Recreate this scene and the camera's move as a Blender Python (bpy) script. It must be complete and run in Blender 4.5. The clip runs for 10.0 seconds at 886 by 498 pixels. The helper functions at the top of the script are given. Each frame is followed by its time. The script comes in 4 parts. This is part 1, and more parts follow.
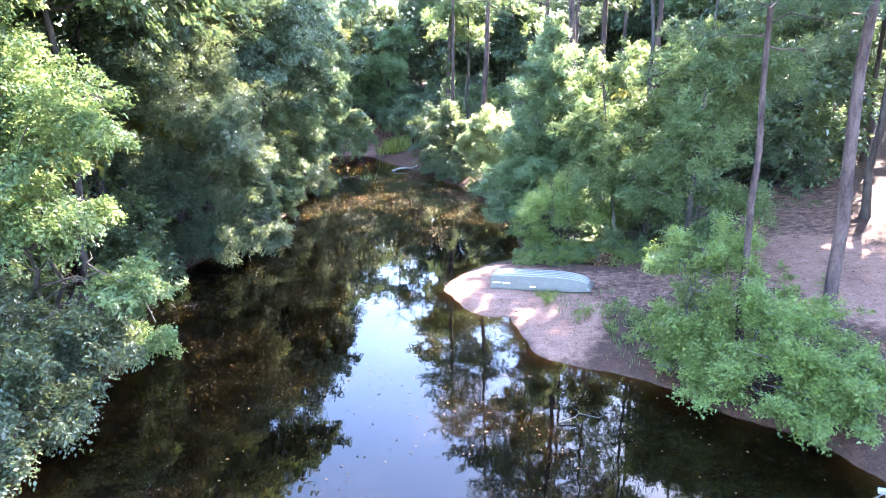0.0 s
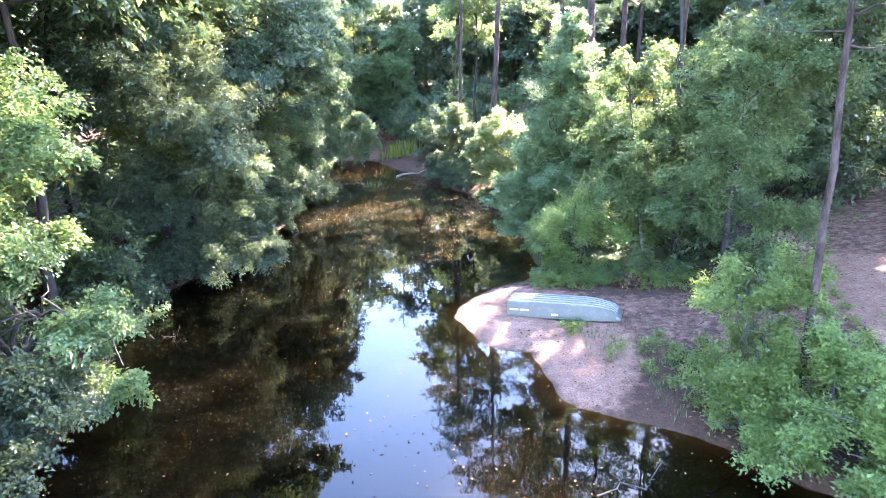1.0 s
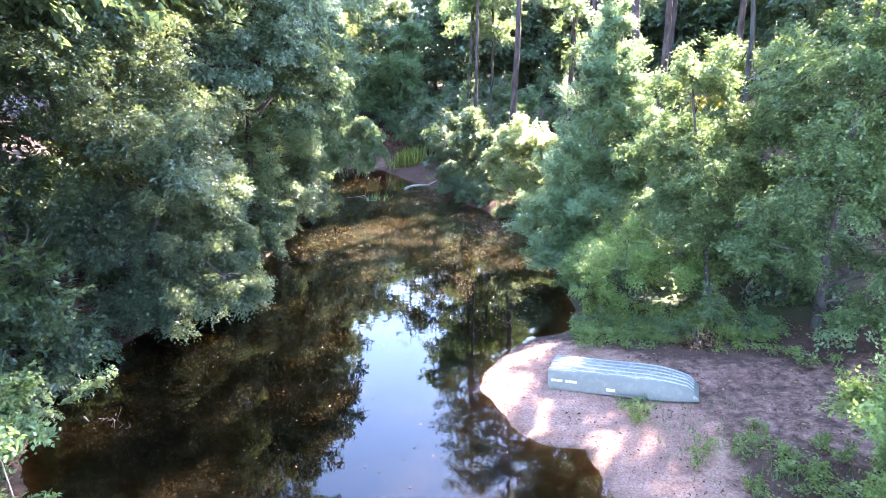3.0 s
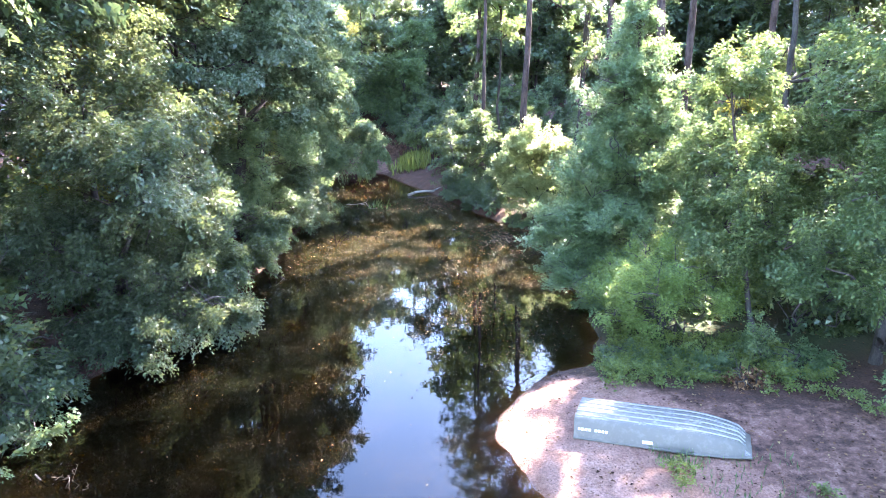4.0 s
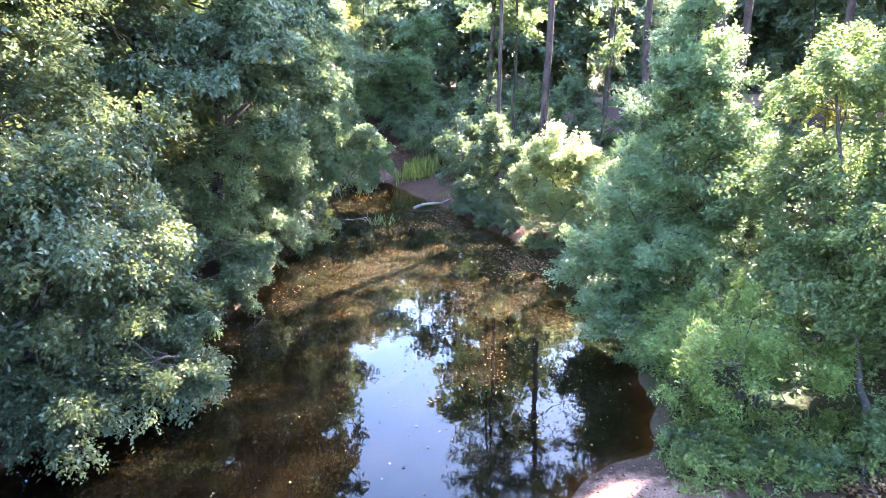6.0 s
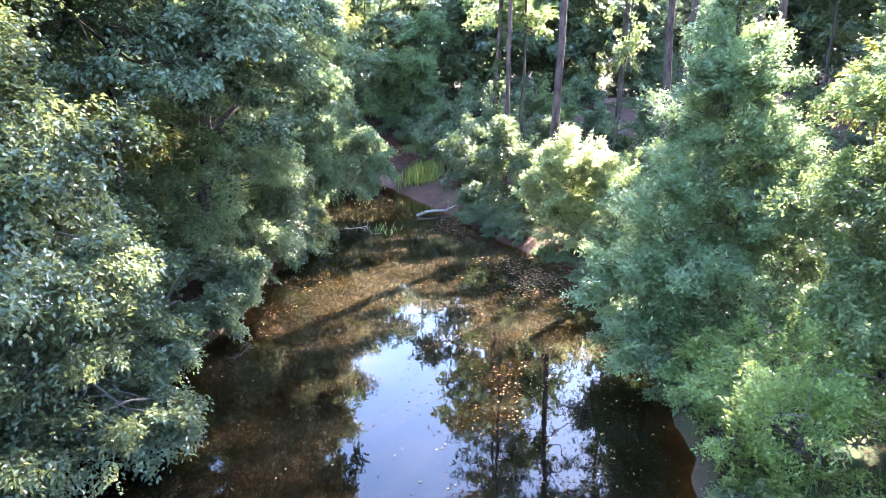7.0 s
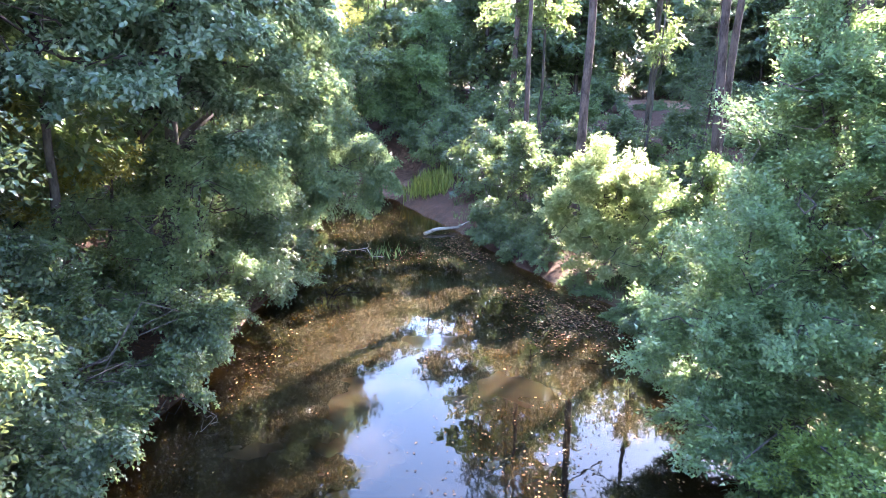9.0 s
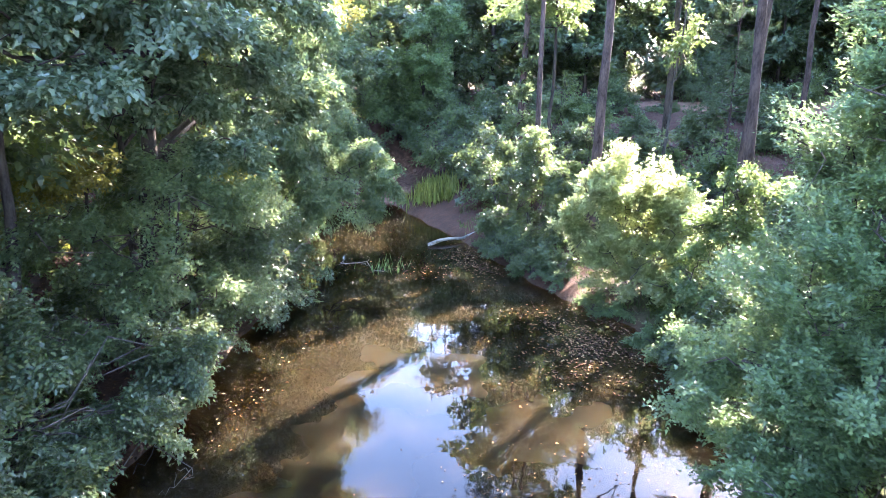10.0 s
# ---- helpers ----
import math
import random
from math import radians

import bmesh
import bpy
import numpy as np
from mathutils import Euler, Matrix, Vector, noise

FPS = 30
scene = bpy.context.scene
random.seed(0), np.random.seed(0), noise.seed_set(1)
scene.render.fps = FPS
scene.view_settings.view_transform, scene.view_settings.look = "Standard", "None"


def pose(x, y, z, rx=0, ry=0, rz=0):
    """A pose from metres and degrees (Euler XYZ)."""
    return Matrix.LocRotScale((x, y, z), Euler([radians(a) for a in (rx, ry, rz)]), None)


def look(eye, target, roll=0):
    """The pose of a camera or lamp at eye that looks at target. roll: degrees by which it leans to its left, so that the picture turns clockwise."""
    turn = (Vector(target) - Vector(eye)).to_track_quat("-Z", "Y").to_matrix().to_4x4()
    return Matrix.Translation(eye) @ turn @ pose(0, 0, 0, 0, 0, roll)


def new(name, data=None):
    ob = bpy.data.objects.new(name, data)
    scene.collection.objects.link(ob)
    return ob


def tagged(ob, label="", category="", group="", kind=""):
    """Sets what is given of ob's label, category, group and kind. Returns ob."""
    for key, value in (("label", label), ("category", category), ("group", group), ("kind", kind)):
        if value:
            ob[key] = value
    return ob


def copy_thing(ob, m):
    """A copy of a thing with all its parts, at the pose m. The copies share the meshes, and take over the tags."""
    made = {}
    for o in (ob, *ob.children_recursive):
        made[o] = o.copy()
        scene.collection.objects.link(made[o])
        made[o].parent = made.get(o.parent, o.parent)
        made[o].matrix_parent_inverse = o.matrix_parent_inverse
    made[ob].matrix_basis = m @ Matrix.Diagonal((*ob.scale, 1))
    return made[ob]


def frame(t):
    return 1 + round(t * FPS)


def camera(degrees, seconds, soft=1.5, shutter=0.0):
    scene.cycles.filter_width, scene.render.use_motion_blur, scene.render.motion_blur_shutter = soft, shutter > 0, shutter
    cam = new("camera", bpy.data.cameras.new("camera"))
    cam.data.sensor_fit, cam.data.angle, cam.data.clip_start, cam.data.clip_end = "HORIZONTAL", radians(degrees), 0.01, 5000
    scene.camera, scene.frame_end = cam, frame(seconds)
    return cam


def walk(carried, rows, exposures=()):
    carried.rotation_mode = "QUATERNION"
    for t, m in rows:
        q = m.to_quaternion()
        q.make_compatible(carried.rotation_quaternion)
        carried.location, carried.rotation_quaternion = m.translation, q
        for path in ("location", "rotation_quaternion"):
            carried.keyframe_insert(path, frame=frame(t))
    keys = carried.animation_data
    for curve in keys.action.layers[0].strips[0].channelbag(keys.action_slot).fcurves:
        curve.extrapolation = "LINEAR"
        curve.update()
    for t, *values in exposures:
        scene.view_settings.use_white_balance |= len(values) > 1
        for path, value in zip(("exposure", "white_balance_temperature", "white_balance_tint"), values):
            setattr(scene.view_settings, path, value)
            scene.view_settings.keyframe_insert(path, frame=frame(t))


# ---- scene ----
cam = camera(66.2, 10.0, 0.65, 0.3)
EYE, TILT, LEAN, TURN = 9.0, -15.2, 0.0, 0.0
EXPOSURE, KELVIN, TINT = 4.84, 5880, 24
ROWS = [
    (0.0, 0.0000, 0.0000, 0.0000, 0.00, -0.00, -0.00),
    (0.5, -0.1408, 1.4678, 0.4224, 0.15, 0.00, -0.03),
    (1.0, -0.2684, 2.9119, 0.8250, 0.30, 0.00, -0.08),
    (1.5, -0.4048, 4.3481, 1.2166, 0.44, 0.00, -0.14),
    (2.0, -0.5302, 5.7578, 1.5994, 0.59, -0.01, -0.22),
    (2.5, -0.6490, 7.1095, 1.9668, 0.72, -0.01, -0.30),
    (4.0, -0.9746, 10.9850, 3.0206, 1.11, -0.03, -0.44),
    (4.5, -1.0714, 12.2338, 3.3528, 1.24, -0.05, -0.49),
    (5.0, -1.1528, 13.4719, 3.6586, 1.38, -0.06, -0.55),
    (5.5, -1.2298, 14.6942, 3.9490, 1.50, -0.06, -0.61),
    (7.0, -1.5334, 18.2899, 4.8444, 1.81, -0.06, -0.73),
    (7.5, -1.6302, 19.4330, 5.1348, 1.93, -0.07, -0.77),
    (8.0, -1.7292, 20.5498, 5.4274, 2.04, -0.07, -0.83),
    (8.5, -1.8480, 21.6612, 5.7310, 2.14, -0.07, -0.89),
    (9.0, -1.9580, 22.7806, 6.0434, 2.26, -0.07, -0.95),
    (9.5, -2.0834, 23.9105, 6.3470, 2.37, -0.08, -0.99),
    (10.0, -2.2220, 25.0166, 6.6528, 2.45, -0.09, -1.04),
]
cam_path = [(t, pose(0, 0, EYE, TILT, LEAN, TURN) @ pose(x, y, z, 90 + pitch, roll, yaw)) for t, x, y, z, yaw, pitch, roll in ROWS]
walk(cam, cam_path, [(0.0, EXPOSURE, KELVIN, TINT), (10.0, EXPOSURE, KELVIN, TINT)])

# ---- sky and sun ----
SUN_AZ, SUN_EL = radians(33.0), radians(36.5)
to_sun = Vector((math.sin(SUN_AZ) * math.cos(SUN_EL), math.cos(SUN_AZ) * math.cos(SUN_EL), math.sin(SUN_EL)))
world = bpy.data.worlds.new("sky")
scene.world = world
world.use_nodes = True
wn = world.node_tree
sky = wn.nodes.new("ShaderNodeTexSky")
sky.sky_type, sky.sun_disc, sky.sun_elevation, sky.sun_rotation = "NISHITA", False, SUN_EL, SUN_AZ
sky.air_density, sky.dust_density, sky.ozone_density = 1.0, 0.35, 1.6
wn.links.new(sky.outputs[0], wn.nodes["Background"].inputs[0])
wn.nodes["Background"].inputs[1].default_value = 0.112
sun_data = bpy.data.lights.new("sun", "SUN")
sun_data.energy, sun_data.angle, sun_data.color = 4.1, radians(0.8), (1.0, 0.90, 0.73)
sun = new("sun", sun_data)
sun.matrix_world = look(to_sun * 200, (0, 0, 0))


# ---- materials ----
def material(name):
    mat = bpy.data.materials.new(name)
    mat.use_nodes = True
    nt = mat.node_tree
    nt.nodes.clear()
    out = nt.nodes.new("ShaderNodeOutputMaterial")
    return mat, nt, out


def node(nt, kind, **props):
    n = nt.nodes.new(kind)
    for key, value in props.items():
        if key == "operation":
            n.operation = value
        elif key == "data_type":
            n.data_type = value
        elif key == "blend_type":
            n.blend_type = value
        elif key == "attribute_name":
            n.attribute_name = value
    return n


def ramp(nt, source, stops):
    n = nt.nodes.new("ShaderNodeValToRGB")
    e = n.color_ramp.elements
    while len(e) < len(stops):
        e.new(0.5)
    for el, (pos, col) in zip(e, stops):
        el.position, el.color = pos, (*col, 1)
    nt.links.new(source, n.inputs[0])
    return n.outputs[0]


def noise_at(nt, scale, detail=4, rough=0.6, coord=None, stretch=None):
    tc = nt.nodes.new("ShaderNodeTexCoord")
    src = coord or tc.outputs["Object"]
    if stretch:
        mp = nt.nodes.new("ShaderNodeMapping")
        mp.inputs["Scale"].default_value = stretch
        nt.links.new(src, mp.inputs[0])
        src = mp.outputs[0]
    n = nt.nodes.new("ShaderNodeTexNoise")
    n.inputs["Scale"].default_value, n.inputs["Detail"].default_value, n.inputs["Roughness"].default_value = scale, detail, rough
    nt.links.new(src, n.inputs[0])
    return n.outputs["Fac"]


def mixed(nt, fac, a, b, how="MIX"):
    n = nt.nodes.new("ShaderNodeMix")
    n.data_type, n.blend_type = "RGBA", how
    for socket, value in ((n.inputs[0], fac), (n.inputs[6], a), (n.inputs[7], b)):
        if isinstance(value, (int, float)):
            socket.default_value = value
        elif isinstance(value, tuple):
            socket.default_value = (*value, 1)
        else:
            nt.links.new(value, socket)
    return n.outputs[2]


def maths(nt, op, a, b=0.0):
    n = nt.nodes.new("ShaderNodeMath")
    n.operation = op
    for socket, value in ((n.inputs[0], a), (n.inputs[1], b)):
        if isinstance(value, (int, float)):
            socket.default_value = value
        else:
            nt.links.new(value, socket)
    return n.outputs[0]


def bump(nt, height, strength, distance):
    n = nt.nodes.new("ShaderNodeBump")
    n.inputs["Strength"].default_value, n.inputs["Distance"].default_value = strength, distance
    nt.links.new(height, n.inputs["Height"])
    return n.outputs[0]


def principled(nt, out, colour, rough=0.8, metal=0.0, spec=0.5, normal=None):
    p = nt.nodes.new("ShaderNodeBsdfPrincipled")
    for socket, value in ((p.inputs["Base Color"], colour), (p.inputs["Roughness"], rough)):
        if isinstance(value, (int, float)):
            socket.default_value = value
        elif isinstance(value, tuple):
            socket.default_value = (*value, 1)
        else:
            nt.links.new(value, socket)
    p.inputs["Metallic"].default_value, p.inputs["Specular IOR Level"].default_value = metal, spec
    if normal:
        nt.links.new(normal, p.inputs["Normal"])
    nt.links.new(p.outputs[0], out.inputs[0])
    return p


def leaf_material(name, dark, mid, light, glow, gloss=0.34, through_part=0.32):
    """Leaves: each its own shade, light shining through."""
    mat, nt, out = material(name)
    geo = nt.nodes.new("ShaderNodeNewGeometry")
    obj = nt.nodes.new("ShaderNodeObjectInfo")
    patch = noise_at(nt, 0.45, 3)
    v = maths(nt, "ADD", maths(nt, "MULTIPLY", geo.outputs["Random Per Island"], 0.55), maths(nt, "MULTIPLY", patch, 0.45))
    deep, pale = tuple(c * 0.8 for c in dark), tuple(c * 1.2 for c in light)
    col = ramp(nt, v, [(0.12, deep), (0.5, mid), (0.84, pale), (0.94, (light[0] * 1.9, light[1] * 1.4, light[2]))])
    shine = ramp(nt, geo.outputs["Random Per Island"], [(0.0, (gloss * 1.25,) * 3), (1.0, (gloss * 0.65,) * 3)])
    hue = nt.nodes.new("ShaderNodeHueSaturation")
    nt.links.new(col, hue.inputs["Color"])
    nt.links.new(maths(nt, "ADD", 0.485, maths(nt, "MULTIPLY", obj.outputs["Random"], 0.03)), hue.inputs["Hue"])
    nt.links.new(maths(nt, "ADD", 0.85, maths(nt, "MULTIPLY", obj.outputs["Random"], 0.3)), hue.inputs["Value"])
    p = principled(nt, out, hue.outputs[0], shine, 0, 0.5)
    tr = nt.nodes.new("ShaderNodeBsdfTranslucent")
    nt.links.new(mixed(nt, 0.6, hue.outputs[0], glow), tr.inputs[0])
    mx = nt.nodes.new("ShaderNodeMixShader")
    mx.inputs[0].default_value = through_part
    nt.links.new(p.outputs[0], mx.inputs[1])
    nt.links.new(tr.outputs[0], mx.inputs[2])
    nt.links.new(mx.outputs[0], out.inputs[0])
    return mat


LEAF_ALDER = leaf_material("alder_leaf", (0.027, 0.05, 0.034), (0.058, 0.094, 0.058), (0.118, 0.158, 0.088), (0.32, 0.36, 0.10), 0.36, 0.4)
LEAF_OAK = leaf_material("oak_leaf", (0.054, 0.09, 0.066), (0.11, 0.165, 0.115), (0.20, 0.255, 0.165), (0.32, 0.40, 0.11), 0.22, 0.4)
LEAF_WILLOW = leaf_material("willow_leaf", (0.045, 0.09, 0.042), (0.09, 0.145, 0.066), (0.175, 0.225, 0.095), (0.36, 0.45, 0.19), 0.36, 0.52)
# willow leaf lightened for the skylight and dappled sun on the conical tree
LEAF_WILLOW_LIT = leaf_material("lit_willow_leaf", (0.068, 0.112, 0.058), (0.122, 0.182, 0.09), (0.20, 0.255, 0.115), (0.36, 0.45, 0.17), 0.3, 0.45)
# base and glow paled to carry the sun glare on the waterside shrub
LEAF_GLARE = leaf_material("glare_leaf", (0.11, 0.155, 0.065), (0.20, 0.25, 0.11), (0.33, 0.37, 0.19), (0.82, 0.88, 0.42), 0.2, 0.58)
LEAF_MAPLE = leaf_material("maple_leaf", (0.046, 0.088, 0.036), (0.092, 0.148, 0.056), (0.17, 0.22, 0.08), (0.32, 0.40, 0.11), 0.4, 0.42)
LEAF_SAPLING = leaf_material("sapling_leaf", (0.06, 0.105, 0.028), (0.12, 0.175, 0.045), (0.22, 0.27, 0.075), (0.42, 0.48, 0.10), 0.4, 0.45)
LEAF_FAR = leaf_material("forest_leaf", (0.034, 0.064, 0.042), (0.074, 0.118, 0.066), (0.145, 0.185, 0.085), (0.28, 0.35, 0.10), 0.34, 0.4)
# yellow-green of sun shining through leaves, put into the leaf colour
LEAF_SUNNY = leaf_material("sunny_leaf", (0.08, 0.11, 0.03), (0.14, 0.17, 0.045), (0.24, 0.24, 0.07), (0.42, 0.40, 0.07), 0.36, 0.42)
NEEDLE = leaf_material("pine_needle", (0.034, 0.062, 0.032), (0.062, 0.105, 0.048), (0.11, 0.155, 0.065), (0.19, 0.24, 0.08), 0.5, 0.3)
GRASS = leaf_material("grass_blade", (0.04, 0.09, 0.03), (0.08, 0.15, 0.05), (0.15, 0.21, 0.07), (0.28, 0.36, 0.07), 0.5)
REED = leaf_material("reed_blade", (0.10, 0.14, 0.03), (0.16, 0.22, 0.05), (0.25, 0.28, 0.08), (0.36, 0.42, 0.08), 0.5)


def litter_material():
    mat, nt, out = material("fallen_leaf")
    geo = nt.nodes.new("ShaderNodeNewGeometry")
    col = ramp(nt, geo.outputs["Random Per Island"], [(0.0, (0.02, 0.013, 0.008)), (0.35, (0.07, 0.036, 0.018)), (0.65, (0.15, 0.078, 0.035)), (0.85, (0.25, 0.145, 0.07)), (0.97, (0.34, 0.24, 0.11))])
    principled(nt, out, col, 0.85, 0, 0.15)
    return mat


LITTER = litter_material()


def bark_material(name, dark, light, stretch):
    mat, nt, out = material(name)
    plates = noise_at(nt, 3.2, 5, 0.65, None, stretch)
    fine = noise_at(nt, 22, 3, 0.6, None, stretch)
    v = maths(nt, "ADD", maths(nt, "MULTIPLY", plates, 0.7), maths(nt, "MULTIPLY", fine, 0.3))
    col = ramp(nt, v, [(0.36, dark), (0.56, light), (0.75, tuple(c * 1.35 for c in light))])
    principled(nt, out, col, 0.9, 0, 0.2, bump(nt, v, 0.9, 0.05))
    return mat


BARK_PINE = bark_material("pine_bark", (0.03, 0.02, 0.019), (0.11, 0.078, 0.07), (1, 1, 0.3))
BARK_GREY = bark_material("grey_bark", (0.035, 0.03, 0.027), (0.10, 0.088, 0.077), (1, 1, 0.4))
BARK_DARK = bark_material("dark_bark", (0.025, 0.02, 0.017), (0.08, 0.065, 0.055), (1, 1, 0.35))
WOOD_GREY = bark_material("weathered_wood", (0.14, 0.12, 0.10), (0.34, 0.31, 0.27), (0.3, 1, 1))


def ground_material():
    mat, nt, out = material("forest_floor")
    bare = node(nt, "ShaderNodeAttribute", attribute_name="bare").outputs["Fac"]
    wet = node(nt, "ShaderNodeAttribute", attribute_name="wet").outputs["Fac"]
    grass = node(nt, "ShaderNodeAttribute", attribute_name="grassy").outputs["Fac"]
    big, mid, fine = noise_at(nt, 0.5, 4), noise_at(nt, 2.6, 6, 0.75), noise_at(nt, 18, 5, 0.75)
    leaves = ramp(nt, mid, [(0.3, (0.025, 0.016, 0.012)), (0.5, (0.09, 0.039, 0.025)), (0.68, (0.18, 0.08, 0.05))])
    leaves = mixed(nt, 0.6, leaves, ramp(nt, fine, [(0.35, (0.02, 0.014, 0.01)), (0.6, (0.115, 0.07, 0.05))]))
    clay = ramp(nt, mid, [(0.3, (0.26, 0.138, 0.094)), (0.5, (0.395, 0.222, 0.155)), (0.7, (0.51, 0.32, 0.24))])
    clay = mixed(nt, ramp(nt, big, [(0.5, (0, 0, 0)), (0.72, (0.55, 0.55, 0.55))]), clay, (0.17, 0.075, 0.055))
    clay = mixed(nt, ramp(nt, fine, [(0.42, (0, 0, 0)), (0.62, (0.75, 0.75, 0.75))]), clay, (0.14, 0.075, 0.055))
    green = ramp(nt, fine, [(0.3, (0.03, 0.045, 0.015)), (0.7, (0.09, 0.12, 0.04))])
    edge = maths(nt, "ADD", bare, maths(nt, "MULTIPLY", maths(nt, "SUBTRACT", mid, 0.5), 0.9))
    edge = ramp(nt, edge, [(0.35, (0, 0, 0)), (0.65, (1, 1, 1))])
    col = mixed(nt, edge, mixed(nt, grass, leaves, green), clay)
    mud = ramp(nt, mid, [(0.3, (0.045, 0.026, 0.015)), (0.6, (0.105, 0.06, 0.032)), (0.75, (0.16, 0.095, 0.055))])
    col = mixed(nt, wet, col, mud)
    height = maths(nt, "ADD", maths(nt, "MULTIPLY", mid, 0.6), maths(nt, "MULTIPLY", fine, 0.4))
    principled(nt, out, col, ramp(nt, wet, [(0.0, (0.92,) * 3), (1.0, (0.6,) * 3)]), 0, 0.25, bump(nt, height, 0.9, 0.12))
    return mat


def water_material():
    """Brown creek water: clear at the rim, murky with depth, mirror-like on top."""
    mat, nt, out = material("creek_water")
    depth = node(nt, "ShaderNodeAttribute", attribute_name="depth").outputs["Fac"]
    murk = maths(nt, "SUBTRACT", 1.0, maths(nt, "POWER", 0.06, depth))
    # random murk clouds times the light-and-dark gradient painted along the creek
    silt = maths(nt, "MULTIPLY", noise_at(nt, 0.3, 3, 0.5), node(nt, "ShaderNodeAttribute", attribute_name="silt").outputs["Fac"])
    clear = nt.nodes.new("ShaderNodeBsdfTransparent")
    clear.inputs[0].default_value = (0.86, 0.62, 0.36, 1)
    body = nt.nodes.new("ShaderNodeSubsurfaceScattering")
    body.inputs["Scale"].default_value = 0.3
    body.inputs["Radius"].default_value = (1.0, 0.75, 0.45)
    nt.links.new(ramp(nt, silt, [(0.12, (0.002, 0.0014, 0.0007)), (0.35, (0.0065, 0.0046, 0.0023)), (0.7, (0.019, 0.0142, 0.0078))]), body.inputs[0])
    under = nt.nodes.new("ShaderNodeMixShader")
    nt.links.new(murk, under.inputs[0])
    nt.links.new(clear.outputs[0], under.inputs[1])
    nt.links.new(body.outputs[0], under.inputs[2])
    top = nt.nodes.new("ShaderNodeBsdfGlossy")
    top.inputs["Roughness"].default_value = 0.015
    ripple = bump(nt, noise_at(nt, 1.6, 2, 0.5), 0.04, 0.05)
    nt.links.new(ripple, top.inputs["Normal"])
    fr = nt.nodes.new("ShaderNodeFresnel")
    fr.inputs[0].default_value = 1.333
    nt.links.new(ripple, fr.inputs["Normal"])
    mx = nt.nodes.new("ShaderNodeMixShader")
    nt.links.new(fr.outputs[0], mx.inputs[0])
    nt.links.new(under.outputs[0], mx.inputs[1])
    nt.links.new(top.outputs[0], mx.inputs[2])
    nt.links.new(mx.outputs[0], out.inputs[0])
    return mat


def painted_metal(name, colour, worn, rough=0.45):
    mat, nt, out = material(name)
    scuff = noise_at(nt, 5, 6, 0.75)
    grime = noise_at(nt, 1.3, 4)
    col = ramp(nt, scuff, [(0.5, colour), (0.62, worn)])
    col = mixed(nt, maths(nt, "MULTIPLY", grime, 0.35), col, (0.13, 0.11, 0.08))
    principled(nt, out, col, rough, 0.15, 0.5, bump(nt, scuff, 0.15, 0.01))
    return mat


def plain(name, colour, rough=0.6):
    mat, nt, out = material(name)
    n = noise_at(nt, 9, 4)
    col = mixed(nt, n, tuple(c * 0.8 for c in colour), tuple(min(1, c * 1.15) for c in colour))
    principled(nt, out, col, rough)
    return mat


# ---- mesh making ----
rng = np.random.default_rng(7)


def raw_mesh(name, verts, faces):
    """A mesh from arrays of corners and of faces with the same number of corners each."""
    me = bpy.data.meshes.new(name)
    verts, faces = np.asarray(verts, np.float32), np.asarray(faces, np.int32)
    k = faces.shape[1]
    me.vertices.add(len(verts))
    me.vertices.foreach_set("co", verts.ravel())
    me.loops.add(faces.size)
    me.loops.foreach_set("vertex_index", faces.ravel())
    me.polygons.add(len(faces))
    me.polygons.foreach_set("loop_start", np.arange(0, faces.size, k, dtype=np.int32))
    me.update(calc_edges=True)
    return me


def part(name, me, mat, parent=None, label="", smooth=False):
    ob = new(name, me)
    me.materials.append(mat)
    if smooth:
        me.polygons.foreach_set("use_smooth", np.ones(len(me.polygons), bool))
    if parent:
        ob.parent = parent
        ob.matrix_parent_inverse = parent.matrix_basis.inverted()
    return tagged(ob, label)


def unit(v):
    return v / np.maximum(np.linalg.norm(v, axis=-1, keepdims=True), 1e-6)


def leaf_mesh(name, base, axis, up, length, width, fold=0.25, simple=False):
    """Folded pointed leaves, two triangles each (one where simple), from their stalks, directions and upper sides."""
    n = len(base)
    axis = unit(axis)
    side = unit(np.cross(axis, up))
    nrm = np.cross(side, axis)
    L, W = length.reshape(-1, 1), width.reshape(-1, 1)
    if simple:
        verts = np.stack([base + axis * L * 0.2 + side * W * 0.55 + nrm * W * 0.1, base + axis * L - nrm * L * 0.08, base + axis * L * 0.1 - side * W * 0.45], 1).reshape(-1, 3)
        return raw_mesh(name, verts, np.arange(3 * n).reshape(-1, 3))
    mid, tip = base + axis * L * 0.45, base + axis * L - nrm * L * 0.1
    verts = np.stack([base, mid + side * W * 0.5 + nrm * W * fold, tip, mid - side * W * 0.5 + nrm * W * fold], 1).reshape(-1, 3)
    i = np.arange(n)[:, None] * 4
    faces = np.concatenate([i + [0, 1, 2], i + [0, 2, 3]], 1).reshape(-1, 3)
    return raw_mesh(name, verts, faces)


def sphere_dirs(n):
    return unit(rng.normal(size=(n, 3)))


